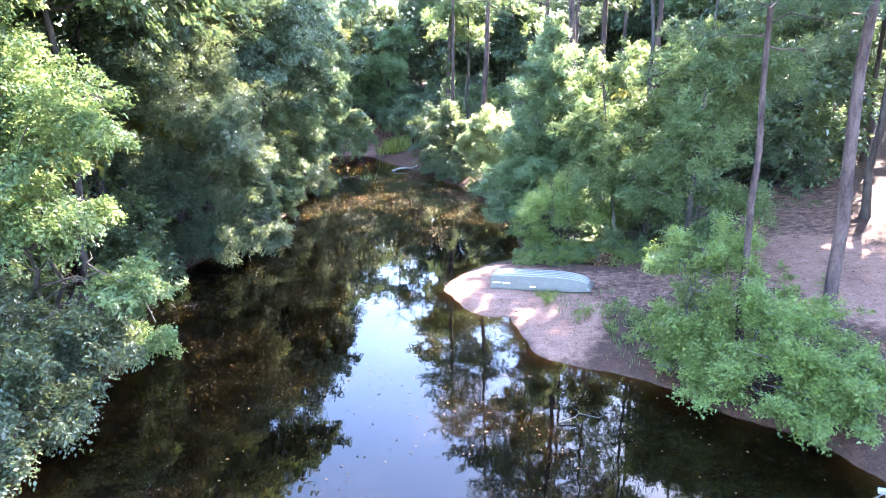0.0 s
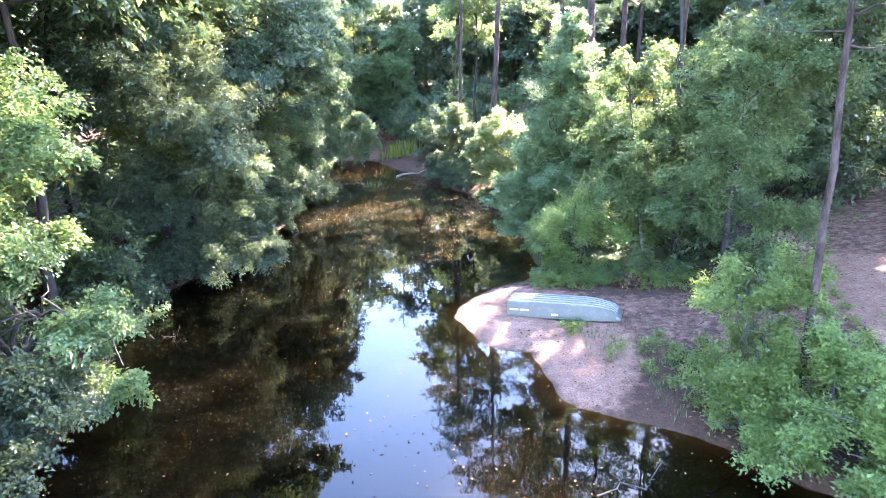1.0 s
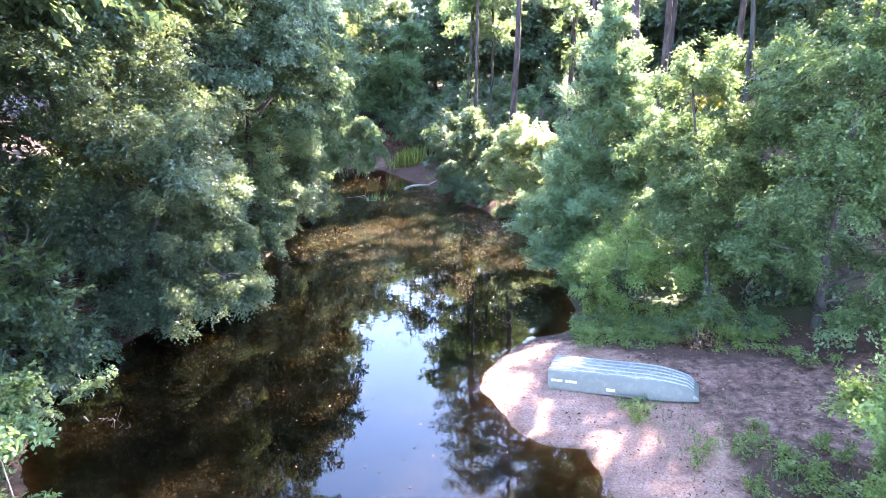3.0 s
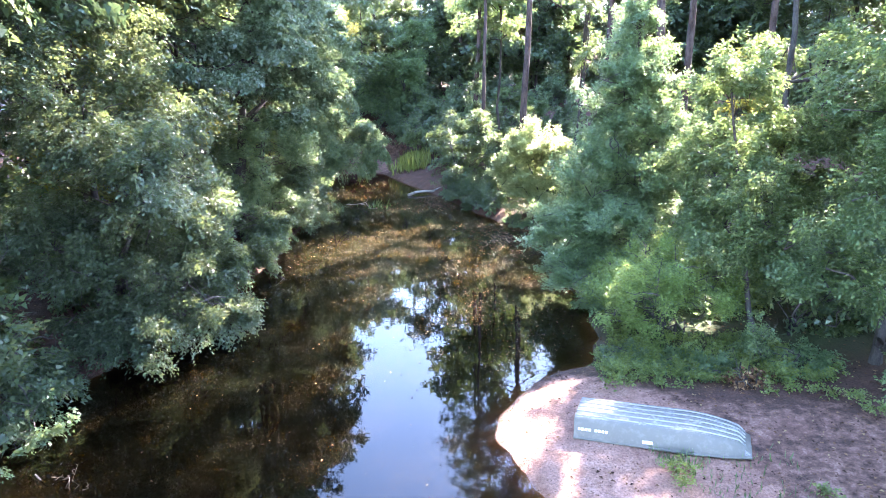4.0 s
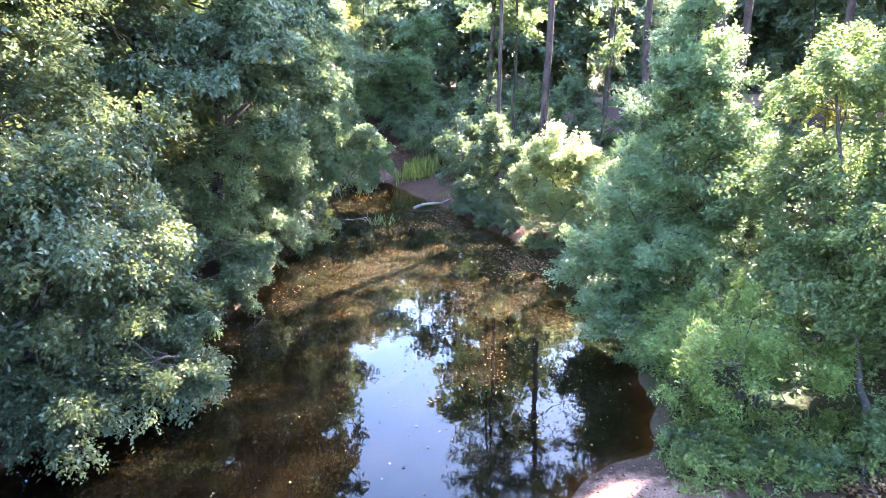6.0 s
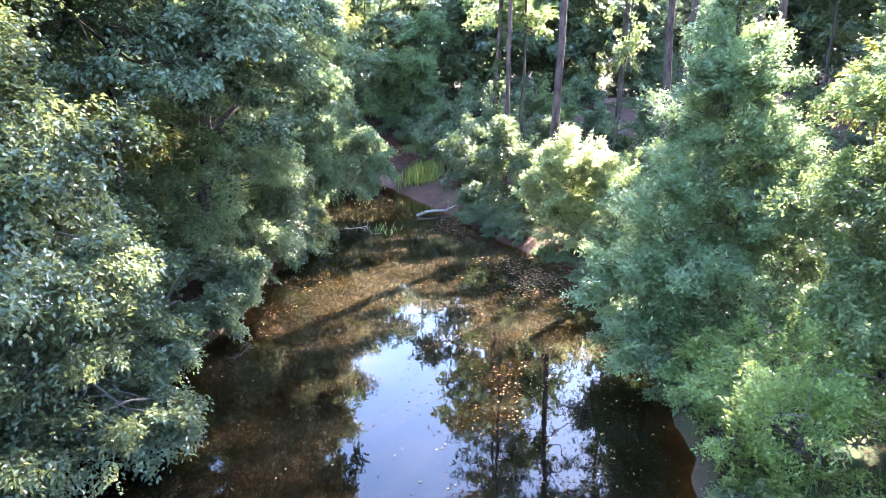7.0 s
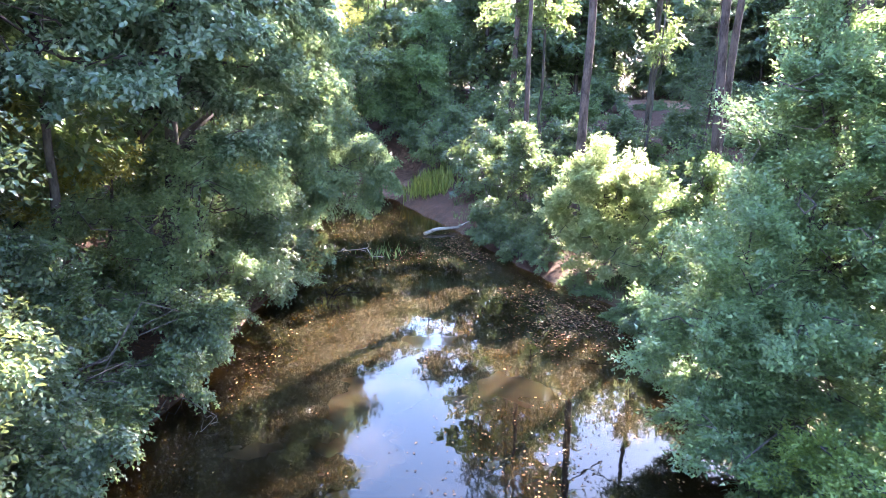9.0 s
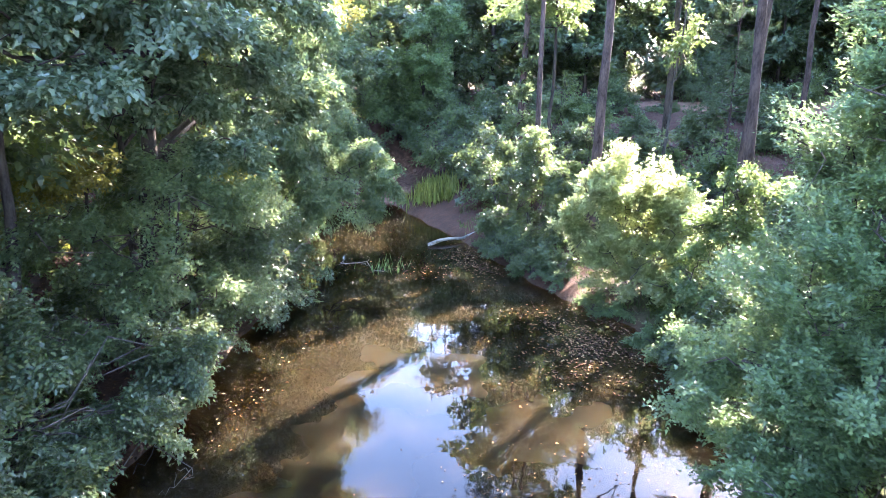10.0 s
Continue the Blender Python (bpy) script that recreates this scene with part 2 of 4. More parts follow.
def foliage(lobes, per_m2, size, slim=0.58, droop=0.25, spray=10, twig=0.5):
    """Leaf stalks, directions, upper sides and sizes for a crown of lobes (x, y, z, rx, ry, rz). Each lobe is a bundle of flat, drooping boughs that carry leafy sprays."""
    B, A, U, S = [], [], [], []
    for x, y, z, rx, ry, rz in lobes:
        r = (rx * ry * rz) ** (1 / 3)
        nb = int(5 + 6.5 * r ** 1.5)
        ns = max(3, int(4 * math.pi * r * r * per_m2 / spray / nb))
        d = sphere_dirs(nb)
        d[:, 2] = np.where(d[:, 2] < -0.45, -d[:, 2] * rng.random(nb), d[:, 2])
        d = unit(d)
        radii = np.array([rx, ry, rz])
        inner = np.array([x, y, z]) + d * radii * 0.2
        reach = 0.48 + 0.74 * rng.random(nb) + 0.22 * (rng.random(nb) < 0.15)
        v = np.array([x, y, z]) + d * radii * reach[:, None] - inner
        L = np.linalg.norm(v, axis=1)
        up = unit(rng.normal(size=(nb, 3)) * 0.28 + d * 0.25 + [0, 0, 1.0])
        side = unit(np.cross(v, up))
        nrm = unit(np.cross(side, v))
        f = rng.random((nb, ns)) ** 0.62
        lat = rng.uniform(-1, 1, (nb, ns)) * (1.08 - f * 0.82)
        p = inner[:, None] + v[:, None] * f[..., None] + side[:, None] * (lat * L[:, None] * 0.5)[..., None] + nrm[:, None] * (rng.normal(size=(nb, ns)) * 0.085 * L[:, None])[..., None]
        p[..., 2] -= droop * L[:, None] * (0.55 * f ** 2 + 0.3 * lat ** 2)
        axis = unit(unit(v)[:, None] * 0.8 + side[:, None] * lat[..., None] * 1.1 + rng.normal(size=(nb, ns, 3)) * 0.35 - np.array([0, 0, droop * 0.9]))
        up2 = unit(up[:, None] + rng.normal(size=(nb, ns, 3)) * 0.3)
        axis, up2, p = axis.reshape(-1, 3), up2.reshape(-1, 3), p.reshape(-1, 3)
        n = len(p)
        side2 = unit(np.cross(axis, up2))
        g = np.linspace(-0.5, 0.5, spray)
        sgn = np.where(np.arange(spray) % 2, 1.0, -1.0)
        tw = twig * (0.6 + 0.7 * rng.random((n, 1, 1)))
        base = p[:, None] + axis[:, None] * (g[None, :, None] * tw) + rng.normal(size=(n, spray, 3)) * 0.035
        base[..., 2] -= (g[None] + 0.5) ** 2 * droop * 0.4
        ax = axis[:, None] * 0.65 + side2[:, None] * sgn[None, :, None] * 0.75 + rng.normal(size=(n, spray, 3)) * 0.35 - np.array([0, 0, droop])
        uu = up2[:, None] + rng.normal(size=(n, spray, 3)) * 0.45
        B.append(base.reshape(-1, 3)), A.append(ax.reshape(-1, 3)), U.append(uu.reshape(-1, 3))
        S.append(size * (0.6 + 0.75 * rng.random(n * spray)))
    B, A, U, S = np.concatenate(B), np.concatenate(A), np.concatenate(U), np.concatenate(S)
    ok = B[:, 2] > 0.04
    return B[ok], A[ok], U[ok], S[ok], S[ok] * slim


def tubes(paths, sides=8):
    """Tapered tubes along paths, each a list of (x, y, z, radius)."""
    V, F, o = [], [], 0
    for path in paths:
        p = np.array(path, float)
        tangent = unit(np.gradient(p[:, :3], axis=0))
        ref = np.where(np.abs(tangent[:, 2:3]) > 0.9, [[1.0, 0, 0]], [[0, 0, 1.0]])
        u = unit(np.cross(tangent, ref))
        w = np.cross(tangent, u)
        ang = np.linspace(0, 2 * math.pi, sides, endpoint=False)
        ring = p[:, None, :3] + p[:, None, 3:4] * (np.cos(ang)[None, :, None] * u[:, None] + np.sin(ang)[None, :, None] * w[:, None])
        V.append(ring.reshape(-1, 3))
        i, j = np.meshgrid(np.arange(len(p) - 1), np.arange(sides), indexing="ij")
        k = (j + 1) % sides
        F.append(np.stack([o + i * sides + j, o + i * sides + k, o + (i + 1) * sides + k, o + (i + 1) * sides + j], -1).reshape(-1, 4))
        o += len(p) * sides
    return np.concatenate(V), np.concatenate(F)


def bent(a, b, r0, r1, n=6, wob=0.12, sag=0.0):
    """A crooked tapering branch from a to b."""
    a, b = np.array(a, float), np.array(b, float)
    ln = np.linalg.norm(b - a)
    out = []
    for i in range(n):
        f = i / (n - 1)
        q = a + (b - a) * f + rng.normal(size=3) * wob * ln * 0.12 * (0 < i < n - 1)
        q[2] += math.sin(f * math.pi) * sag * ln
        out.append((*q, r0 + (r1 - r0) * f ** 0.8))
    return out


def trunk_path(base, top, r0, r1, n=12, wob=0.05):
    path = bent(base, top, r0, r1, n, wob)
    x, y, z, r = path[0]
    flare = [(x, y, z - 0.4, r * 1.35), (x, y, z + 0.03, r * 1.28)]
    return flare + [path[0][:2] + (z + 0.5, r * 1.03)] + path[1:]


# ---- the lie of the land ----
SHORE = [(12, -40), (11.5, 5), (10.6, 11.1), (9.9, 13.3), (9.1, 15), (7.7, 16.2), (6.4, 17.8), (5.3, 18.9), (4.6, 19.1), (3.5, 19.7), (2.9, 20.3), (2.7, 22), (2.4, 23.4),
         (1.6, 23.6), (1.1, 24), (0.6, 25.1), (0.1, 26.7), (0.3, 27.9), (0.9, 28.9), (2, 30.2), (3.2, 31), (3.9, 33), (4.1, 36), (3.9, 40.9), (3.8, 44.8), (3.6, 48.2),
         (2.2, 50), (0.6, 52.7), (-1.2, 56.6), (-3, 60.5), (-5.1, 64.3), (-6.9, 68.1), (-8.9, 70.5), (-11.2, 67.2), (-11.1, 63.3), (-10.4, 58.5), (-9.6, 52.2),
         (-9.8, 49.8), (-9.9, 44.8), (-9.6, 41.9), (-10, 38.4), (-10.3, 34), (-11.6, 30.1), (-12.9, 27.6), (-11.6, 24.2), (-10.1, 21.4), (-9.7, 16.2), (-9.6, 13.1),
         (-10, 5), (-12, -40)]
TRACK = [(5.5, 25.5), (10, 24.0), (14.5, 25.5), (17, 33), (23, 43), (30, 58), (31, 72), (24, 80), (14, 88)]
VALLEY = [(-8.5, 68), (-7.9, 73), (-7.2, 79)]


def along(px, py, line, closed=False):
    """Distance from points to a line of corners."""
    best = np.full(px.shape, 1e9)
    pts = line + line[:1] if closed else line
    for (ax, ay), (bx, by) in zip(pts, pts[1:]):
        dx, dy = bx - ax, by - ay
        f = np.clip(((px - ax) * dx + (py - ay) * dy) / (dx * dx + dy * dy), 0, 1)
        best = np.minimum(best, np.hypot(px - ax - f * dx, py - ay - f * dy))
    return best


def inside(px, py, poly):
    res = np.zeros(px.shape, bool)
    for (ax, ay), (bx, by) in zip(poly, poly[1:] + poly[:1]):
        cross = (ay > py) != (by > py)
        xx = ax + (py - ay) / (by - ay if by != ay else 1e-9) * (bx - ax)
        res ^= cross & (px < xx)
    return res


def smooth(f):
    f = np.clip(f, 0, 1)
    return f * f * (3 - 2 * f)


def waves(x, y):
    return (np.sin(x * 1.3 + 1.7 * np.sin(y * 0.7)) + np.sin(y * 1.7 + 1.3 * np.sin(x * 0.9 + 2)) + 0.6 * np.sin(x * 3.1 + y * 2.3) + 0.5 * np.sin(x * 2.2 - y * 3.7)) / 3.1


def land(x, y):
    """Height of the ground, and how beach-like it is."""
    x, y = np.asarray(x, float), np.asarray(y, float)
    wob = waves(x * 1.4, y * 1.4) * 0.16
    d = along(x, y, SHORE, True)
    s = np.where(inside(x, y, SHORE), -d, d) + wob
    beach = smooth(1.25 - np.hypot((x - 3.5) / 6.5, (y - 24.5) / 7.5))
    left = smooth((-6 - x) / 3)
    bed_slope = 0.75 - 0.57 * beach
    bed = -1.5 * (1 - np.exp(-np.maximum(-s, 0) * bed_slope / 1.5))
    step = 0.42 - 0.12 * left
    bank = step * (1 - np.exp(-np.maximum(s, 0) / 0.5)) + 0.07 * np.minimum(np.maximum(s, 0), 25)
    sand = 0.14 * (1 - np.exp(-np.maximum(s, 0) / 1.5)) + 0.065 * np.minimum(np.maximum(s, 0), 25)
    up = bank * (1 - beach) + sand * beach
    valley = smooth(1.3 - along(x, y, VALLEY) / 2.4)
    rise = 3.0 * smooth((y - 54) / 32) + 5 * smooth((y - 82) / 50) + 2.2 * smooth((x - 12) / 25) + 2.0 * smooth((-14 - x) / 20)
    up = (up + rise * smooth(s / 9)) * (1 - valley) + valley * (0.10 + 0.02 * np.maximum(y - 70, 0))
    h = np.where(s > 0, up, bed)
    return h + waves(x * 2.3 + 5, y * 2.1) * 0.03 * smooth(s / 1.5), beach, s, valley


def height(x, y):
    return float(land(np.array([x]), np.array([y]))[0][0])


def spaced(lo, hi, step, far, grow=1.35):
    mid = list(np.arange(lo, hi + step / 2, step))
    left, right, g = [], [], step
    a, b = lo, hi
    while a > -far or b < far:
        g *= grow
        a, b = a - g, b + g
        left.insert(0, a), right.append(b)
    return np.array(left + mid + right)


def sheet(xs, ys):
    X, Y = np.meshgrid(xs, ys, indexing="ij")
    n, m = X.shape
    i, j = np.meshgrid(np.arange(n - 1), np.arange(m - 1), indexing="ij")
    q = np.stack([i * m + j, (i + 1) * m + j, (i + 1) * m + j + 1, i * m + j + 1], -1).reshape(-1, 4)
    return X.ravel(), Y.ravel(), q


def float_attribute(me, name, values):
    me.attributes.new(name, "FLOAT", "POINT").data.foreach_set("value", np.asarray(values, np.float32))


X, Y, quads = sheet(spaced(-18, 22, 0.33, 1500), spaced(4, 92, 0.36, 1500))
H, beach, shore_gap, valley = land(X, Y)
ground_mesh = raw_mesh("ground", np.stack([X, Y, H], 1), quads)
track = smooth(1.7 - along(X, Y, TRACK) / 2.4)
plaza = smooth(1.4 - np.hypot((X - 15.5) / 3.5, (Y - 25) / 7))
sandy = np.clip(beach * 1.3 * smooth(1.6 - np.hypot((X - 2.0) / 3.3, (Y - 24.0) / 5.6)), 0, 1)
float_attribute(ground_mesh, "bare", np.clip(np.maximum.reduce([track * np.where(Y > 50, 0.85, 0.45), plaza * 0.85, sandy, valley * 0.6]), 0, 1))
float_attribute(ground_mesh, "wet", np.clip(smooth((0.06 - H) / 0.08) + 0.4 * valley, 0, 1))
float_attribute(ground_mesh, "grassy", np.clip(smooth((X - 2) / 3) * smooth((Y - 28) / 4) * smooth((17 - X) / 5) * smooth((66 - Y) / 8) * (0.8 + 0.4 * waves(X, Y)), 0, 1))
tagged(part("ground", ground_mesh, ground_material(), smooth=True), "pinkish clay beach and leaf-strewn forest floor along the creek", "ground", kind="structure")

X, Y, quads = sheet(np.arange(-17, 14.1, 0.4), np.arange(-42, 76, 0.4))
H = land(X, Y)[0]
water_mesh = raw_mesh("water", np.stack([X, Y, X * 0], 1), quads)
float_attribute(water_mesh, "depth", np.maximum(-H, 0))
# water tone raised upstream for the sun streaks, lowered near as shade
float_attribute(water_mesh, "silt", 0.34 + 0.64 * smooth((Y - 25) / 18) - 0.3 * smooth((Y - 52) / 6))
tagged(part("water", water_mesh, water_material(), smooth=True), "still brown creek water mirroring trees and sky", "water", kind="structure")


# ---- trees and bushes ----
def broadleaf(name, label, category, base, lobes, leaf, bark, size=0.112, per_m2=420, trunk_r=0.14, top=None, stems=1, slim=0.58, droop=0.25, group="", spray=10, twigs=4, simple=True):
    """A tree or bush: trunk or stems with limbs into its lobes, and a leafy crown. Lobes are given in the world."""
    bx, by = base
    bz = height(bx, by)
    root = new(name)
    root.matrix_basis = pose(bx, by, bz)
    tallest = max(lobes, key=lambda q: q[2] + q[5])
    paths = []
    for k in range(stems):
        off = rng.normal(size=2) * 0.25 * (stems > 1)
        goal = top if top and k == 0 else (tallest[0], tallest[1], tallest[2] + tallest[5] * 0.4) if k == 0 else tuple(np.array(lobes[k % len(lobes)][:3]) + rng.normal(size=3) * 0.3)
        stem = trunk_path((bx + off[0], by + off[1], bz), goal, trunk_r, trunk_r * 0.25, 11, 0.03 if stems == 1 else 0.25)
        paths.append(stem)
        if k == 0:
            main = stem
    limbs = []
    for x, y, z, rx, ry, rz in lobes:
        i = min(range(2, len(main) - 1), key=lambda q: abs(main[q][2] - (z - 0.6 * rz)))
        for k in range(3):
            d = sphere_dirs(1)[0] * 0.6
            goal = (x + d[0] * rx, y + d[1] * ry, z + abs(d[2]) * rz)
            limb = bent(main[i][:3], goal, main[i][3] * 0.55, 0.015, 6, 0.8, 0.06)
            limbs.append(limb)
            for m in range(twigs):
                q = limb[2 + m % 4]
                d = unit(sphere_dirs(1)[0] + np.array([0, 0, 0.15]))
                limbs.append(bent(q[:3], (q[0] + d[0] * rx * 0.6, q[1] + d[1] * ry * 0.6, q[2] + d[2] * rz * 0.5), 0.022, 0.006, 4, 0.9))
    name_of = "trunk" if stems == 1 else "stem"
    groups = [[main] + limbs] + [[p] for p in paths[1:]]
    for g in groups:
        v, f = tubes(g, 6)
        part(name_of, raw_mesh(name_of, v, f), bark, root, smooth=True)
    b, a, u, s, w = foliage(lobes, per_m2, size, slim, droop, spray)
    part("crown", leaf_mesh("crown", b, a, u, s, w, 0.25, simple), leaf, root)
    return tagged(root, label, category, group)


def pine(name, label, base, tall, r, clear, lean=(0, 0), group="", spread=1.0, branches=34, bark=None, density=9):
    """A tall pine: bare plated trunk, whorled limbs with needle tufts near the top."""
    bx, by = base
    bz = height(bx, by)
    root = new(name)
    root.matrix_basis = pose(bx, by, bz)
    top = (bx + lean[0] * tall, by + lean[1] * tall, bz + tall)
    stem = trunk_path((bx, by, bz), top, r, r * 0.22, 14, 0.012)
    paths, P, D = [], [], []
    for k in range(branches):
        f = clear + (1 - clear) * (k + rng.random()) / branches
        o = np.array([bx + lean[0] * tall * f, by + lean[1] * tall * f, bz + tall * f])
        az = k * 2.4 + rng.random()
        ln = spread * (0.9 + 3.0 * math.sqrt(max(0.05, 1 - (f - clear) / (1 - clear)))) * (0.6 + 0.6 * rng.random())
        tip = o + np.array([math.cos(az) * ln, math.sin(az) * ln, ln * (0.05 + 0.4 * f - 0.15 * rng.random())])
        limb = bent(o, tip, 0.018 * ln / 2.5 + 0.008, 0.006, 6, 0.7, -0.05)
        paths.append(limb)
        q = np.array(limb)[:, :3]
        for m in range(int(density * ln)):
            g = 1.5 + 3.5 * math.sqrt(rng.random())
            i = int(min(g, 4.99))
            c = q[i] + (q[i + 1] - q[i]) * (g - i) + rng.normal(size=3) * np.array([0.32, 0.32, 0.16])
            P.append(c)
            D.append(unit(tip - o + rng.normal(size=3) * ln * 0.4))
    v, f = tubes([stem], 14)
    v2, f2 = tubes(paths, 5)
    part("trunk", raw_mesh("trunk", np.concatenate([v, v2]), np.concatenate([f, f2 + len(v)])), bark or BARK_PINE, root, smooth=True)
    P, D = np.array(P), np.array(D)
    n, m = len(P), 16
    ax = unit(D[:, None] * 0.55 + unit(rng.normal(size=(n, m, 3))))
    tip = P[:, None] + ax * (0.2 + 0.12 * rng.random((n, m, 1)))
    side = unit(np.cross(ax, unit(rng.normal(size=(n, m, 3))))) * 0.0132
    start = P[:, None] + ax * 0.01
    v = np.stack([start - side, start + side, tip], 2).reshape(-1, 3)
    part("foliage", raw_mesh("foliage", v, np.arange(len(v)).reshape(-1, 3)), NEEDLE, root)
    return tagged(root, label, "tree", group)


def planted(ob, x, y, turn, scale, wide=1.0):
    return copy_thing(ob, Matrix.Translation((x, y, height(x, y) - 0.05)) @ Matrix.Rotation(turn, 4, "Z") @ Matrix.Diagonal((scale * wide, scale * wide, scale, 1)))


# left bank, from the near end
broadleaf("alder_bush", "large sunlit alder bush leaning from the bank over the water", "bush", (-12.3, 20.5),
          [(-10.2, 17.8, 7.0, 2.2, 1.7, 2.2), (-12.2, 19.6, 7.8, 2.3, 2.0, 2.2), (-11.3, 20.0, 4.4, 1.4, 1.5, 1.5), (-10.2, 20.6, 1.9, 1.2, 1.4, 1.4), (-9.0, 19.0, 1.0, 1.2, 1.2, 0.9), (-9.0, 18.4, 2.8, 1.0, 1.2, 0.9), (-13.2, 18.6, 8, 3, 2.6, 3), (-12, 17.6, 4.5, 2.2, 2.2, 2.2)], LEAF_MAPLE, BARK_GREY, stems=4, trunk_r=0.10, size=0.125, per_m2=250, simple=False, twigs=2)
broadleaf("alder_bush", "low leafy bush hanging over the muddy bank", "bush", (-11.6, 16.5), [(-10.4, 16.8, 1.8, 1.9, 2.3, 1.7), (-10.6, 14.2, 1.6, 1.8, 1.8, 1.5), (-9.6, 15.4, 0.8, 1.3, 1.6, 0.8), (-9.5, 17.3, 1.2, 1.5, 1.6, 1.1), (-12.4, 15.5, 3.0, 1.8, 2.0, 1.6), (-9.9, 12.4, 0.9, 1.3, 1.5, 0.9), (-10.2, 10.4, 1.0, 1.3, 1.4, 0.9)], LEAF_ALDER, BARK_GREY, stems=3, trunk_r=0.06, per_m2=330, simple=False, twigs=1)
broadleaf("alder_tree", "broad dense alder with branches drooping to the water", "tree", (-12.2, 31.5),
          [(-11.2, 31, 7.4, 2.8, 3.0, 2.6), (-9.2, 30.6, 5.3, 1.8, 2.2, 1.5), (-9.6, 28.8, 6.6, 1.8, 1.8, 1.6), (-9.6, 32.6, 3.2, 1.8, 2.4, 2.0), (-9.0, 32.6, 1.0, 1.5, 1.8, 0.9), (-12.6, 30, 4, 2.2, 2.4, 2.6), (-10.4, 30.4, 1.6, 1.6, 1.8, 1.4), (-8.5, 33.0, 0.7, 1.1, 1.0, 0.6), (-10.8, 29.6, 0.9, 1.4, 1.1, 0.9), (-12.1, 30.0, 1.3, 1.5, 1.2, 1.2), (-11.0, 30.2, 3.4, 1.9, 1.7, 1.8), (-12.6, 28.0, 8.6, 2.2, 2.2, 2.0), (-11.8, 31.2, 10.4, 2.4, 2.4, 1.8), (-12.4, 30, 13, 2.2, 2.2, 1.8)], LEAF_ALDER, BARK_GREY, stems=4, trunk_r=0.12, per_m2=330, simple=False, twigs=2)
broadleaf("alder_bush", "shaded rounded bush set back on the bank", "bush", (-12.4, 37.5), [(-12.2, 37.2, 2.6, 1.4, 1.8, 1.6), (-13.0, 38.5, 2.8, 1.6, 1.6, 1.6), (-10.3, 36.4, 3.6, 1.4, 1.4, 1.2), (-11.3, 35.4, 2.2, 1.5, 1.4, 1.4), (-11.6, 36.6, 5.0, 1.3, 1.4, 1.0), (-10.5, 36.9, 1.2, 1.1, 1.3, 1.0), (-10.7, 38.5, 0.9, 0.9, 1.1, 0.8), (-10.5, 35.2, 0.9, 1.0, 1.1, 0.8), (-9.7, 36.2, 1.3, 1.0, 1.3, 1.0), (-9.4, 38.2, 1.5, 0.9, 1.2, 1.1), (-9.9, 34.4, 1.1, 1.0, 1.2, 0.9), (-9.3, 40.6, 2.0, 0.9, 1.2, 1.2), (-9.5, 39.4, 0.7, 0.8, 1.0, 0.6)], LEAF_FAR, BARK_GREY, stems=4, trunk_r=0.05, size=0.12, per_m2=300, simple=False, twigs=1)
# last three lobes: out-of-view boughs added to shade the alder
broadleaf("oak_tree", "dark-trunked oak with large bluish-green leaves leaning over the creek", "tree", (-12.2, 45.1),
          [(-11, 43, 12, 4, 4, 3), (-8.6, 46, 11, 2.8, 3, 2.6), (-13, 40, 9.8, 3, 3, 2), (-9.6, 42, 9.8, 2.5, 2.5, 1.5), (-9.0, 48.5, 7.2, 2.2, 2.8, 2.2), (-10.0, 43.6, 8.0, 1.6, 1.6, 1.3), (-12.4, 38.4, 8.6, 1.6, 1.8, 1.0), (-10.2, 39.4, 8.4, 1.5, 1.6, 0.9), (-8.7, 45.4, 8.4, 1.6, 1.7, 1.4), (-9.4, 45.0, 6.2, 1.3, 1.4, 1.1), (-9.6, 38.2, 14.8, 2.4, 2.4, 1.6), (-8.8, 41.2, 15.6, 2.3, 2.3, 1.6), (-11.6, 36.8, 15.4, 2.4, 2.4, 1.6)], LEAF_OAK, BARK_DARK, size=0.17, per_m2=180, trunk_r=0.34, top=(-10.6, 45, 14), slim=0.6, simple=False)
broadleaf("hornbeam_tree", "slender hornbeam with small leaves under the oak", "tree", (-11.0, 43.6),
          [(-9.9, 43.4, 5.4, 1.9, 1.9, 1.6), (-10.6, 42.2, 3.4, 1.5, 1.6, 1.2), (-9.2, 45.6, 4.4, 1.4, 1.8, 1.5), (-9.6, 44.4, 2.4, 1.2, 1.6, 1.2), (-12.0, 41.4, 4.6, 1.7, 1.7, 1.4), (-11.6, 40.2, 2.4, 1.5, 1.5, 1.3)], LEAF_WILLOW, BARK_DARK, size=0.12, per_m2=250, trunk_r=0.08)
broadleaf("oak_tree", "slim oak with a dark trunk among undergrowth", "tree", (-13.2, 40.8), [(-13, 38.5, 12, 3, 3, 2.5), (-15.5, 41, 11, 3, 3, 3)], LEAF_OAK, BARK_DARK, size=0.2, per_m2=170, trunk_r=0.19, top=(-12.5, 40.5, 13))
broadleaf("bank_bush", "dense green bush at the foot of the oak", "bush", (-11, 48.5), [(-9.9, 48.5, 2.6, 1.6, 2.8, 2.3), (-9.8, 51.5, 1.4, 1.5, 1.8, 1.4), (-10.3, 45.8, 1.6, 1.6, 1.8, 1.5), (-9.6, 48.6, 0.9, 1.4, 2.2, 0.8)], LEAF_ALDER, BARK_GREY, size=0.14, per_m2=280, stems=3, trunk_r=0.06)
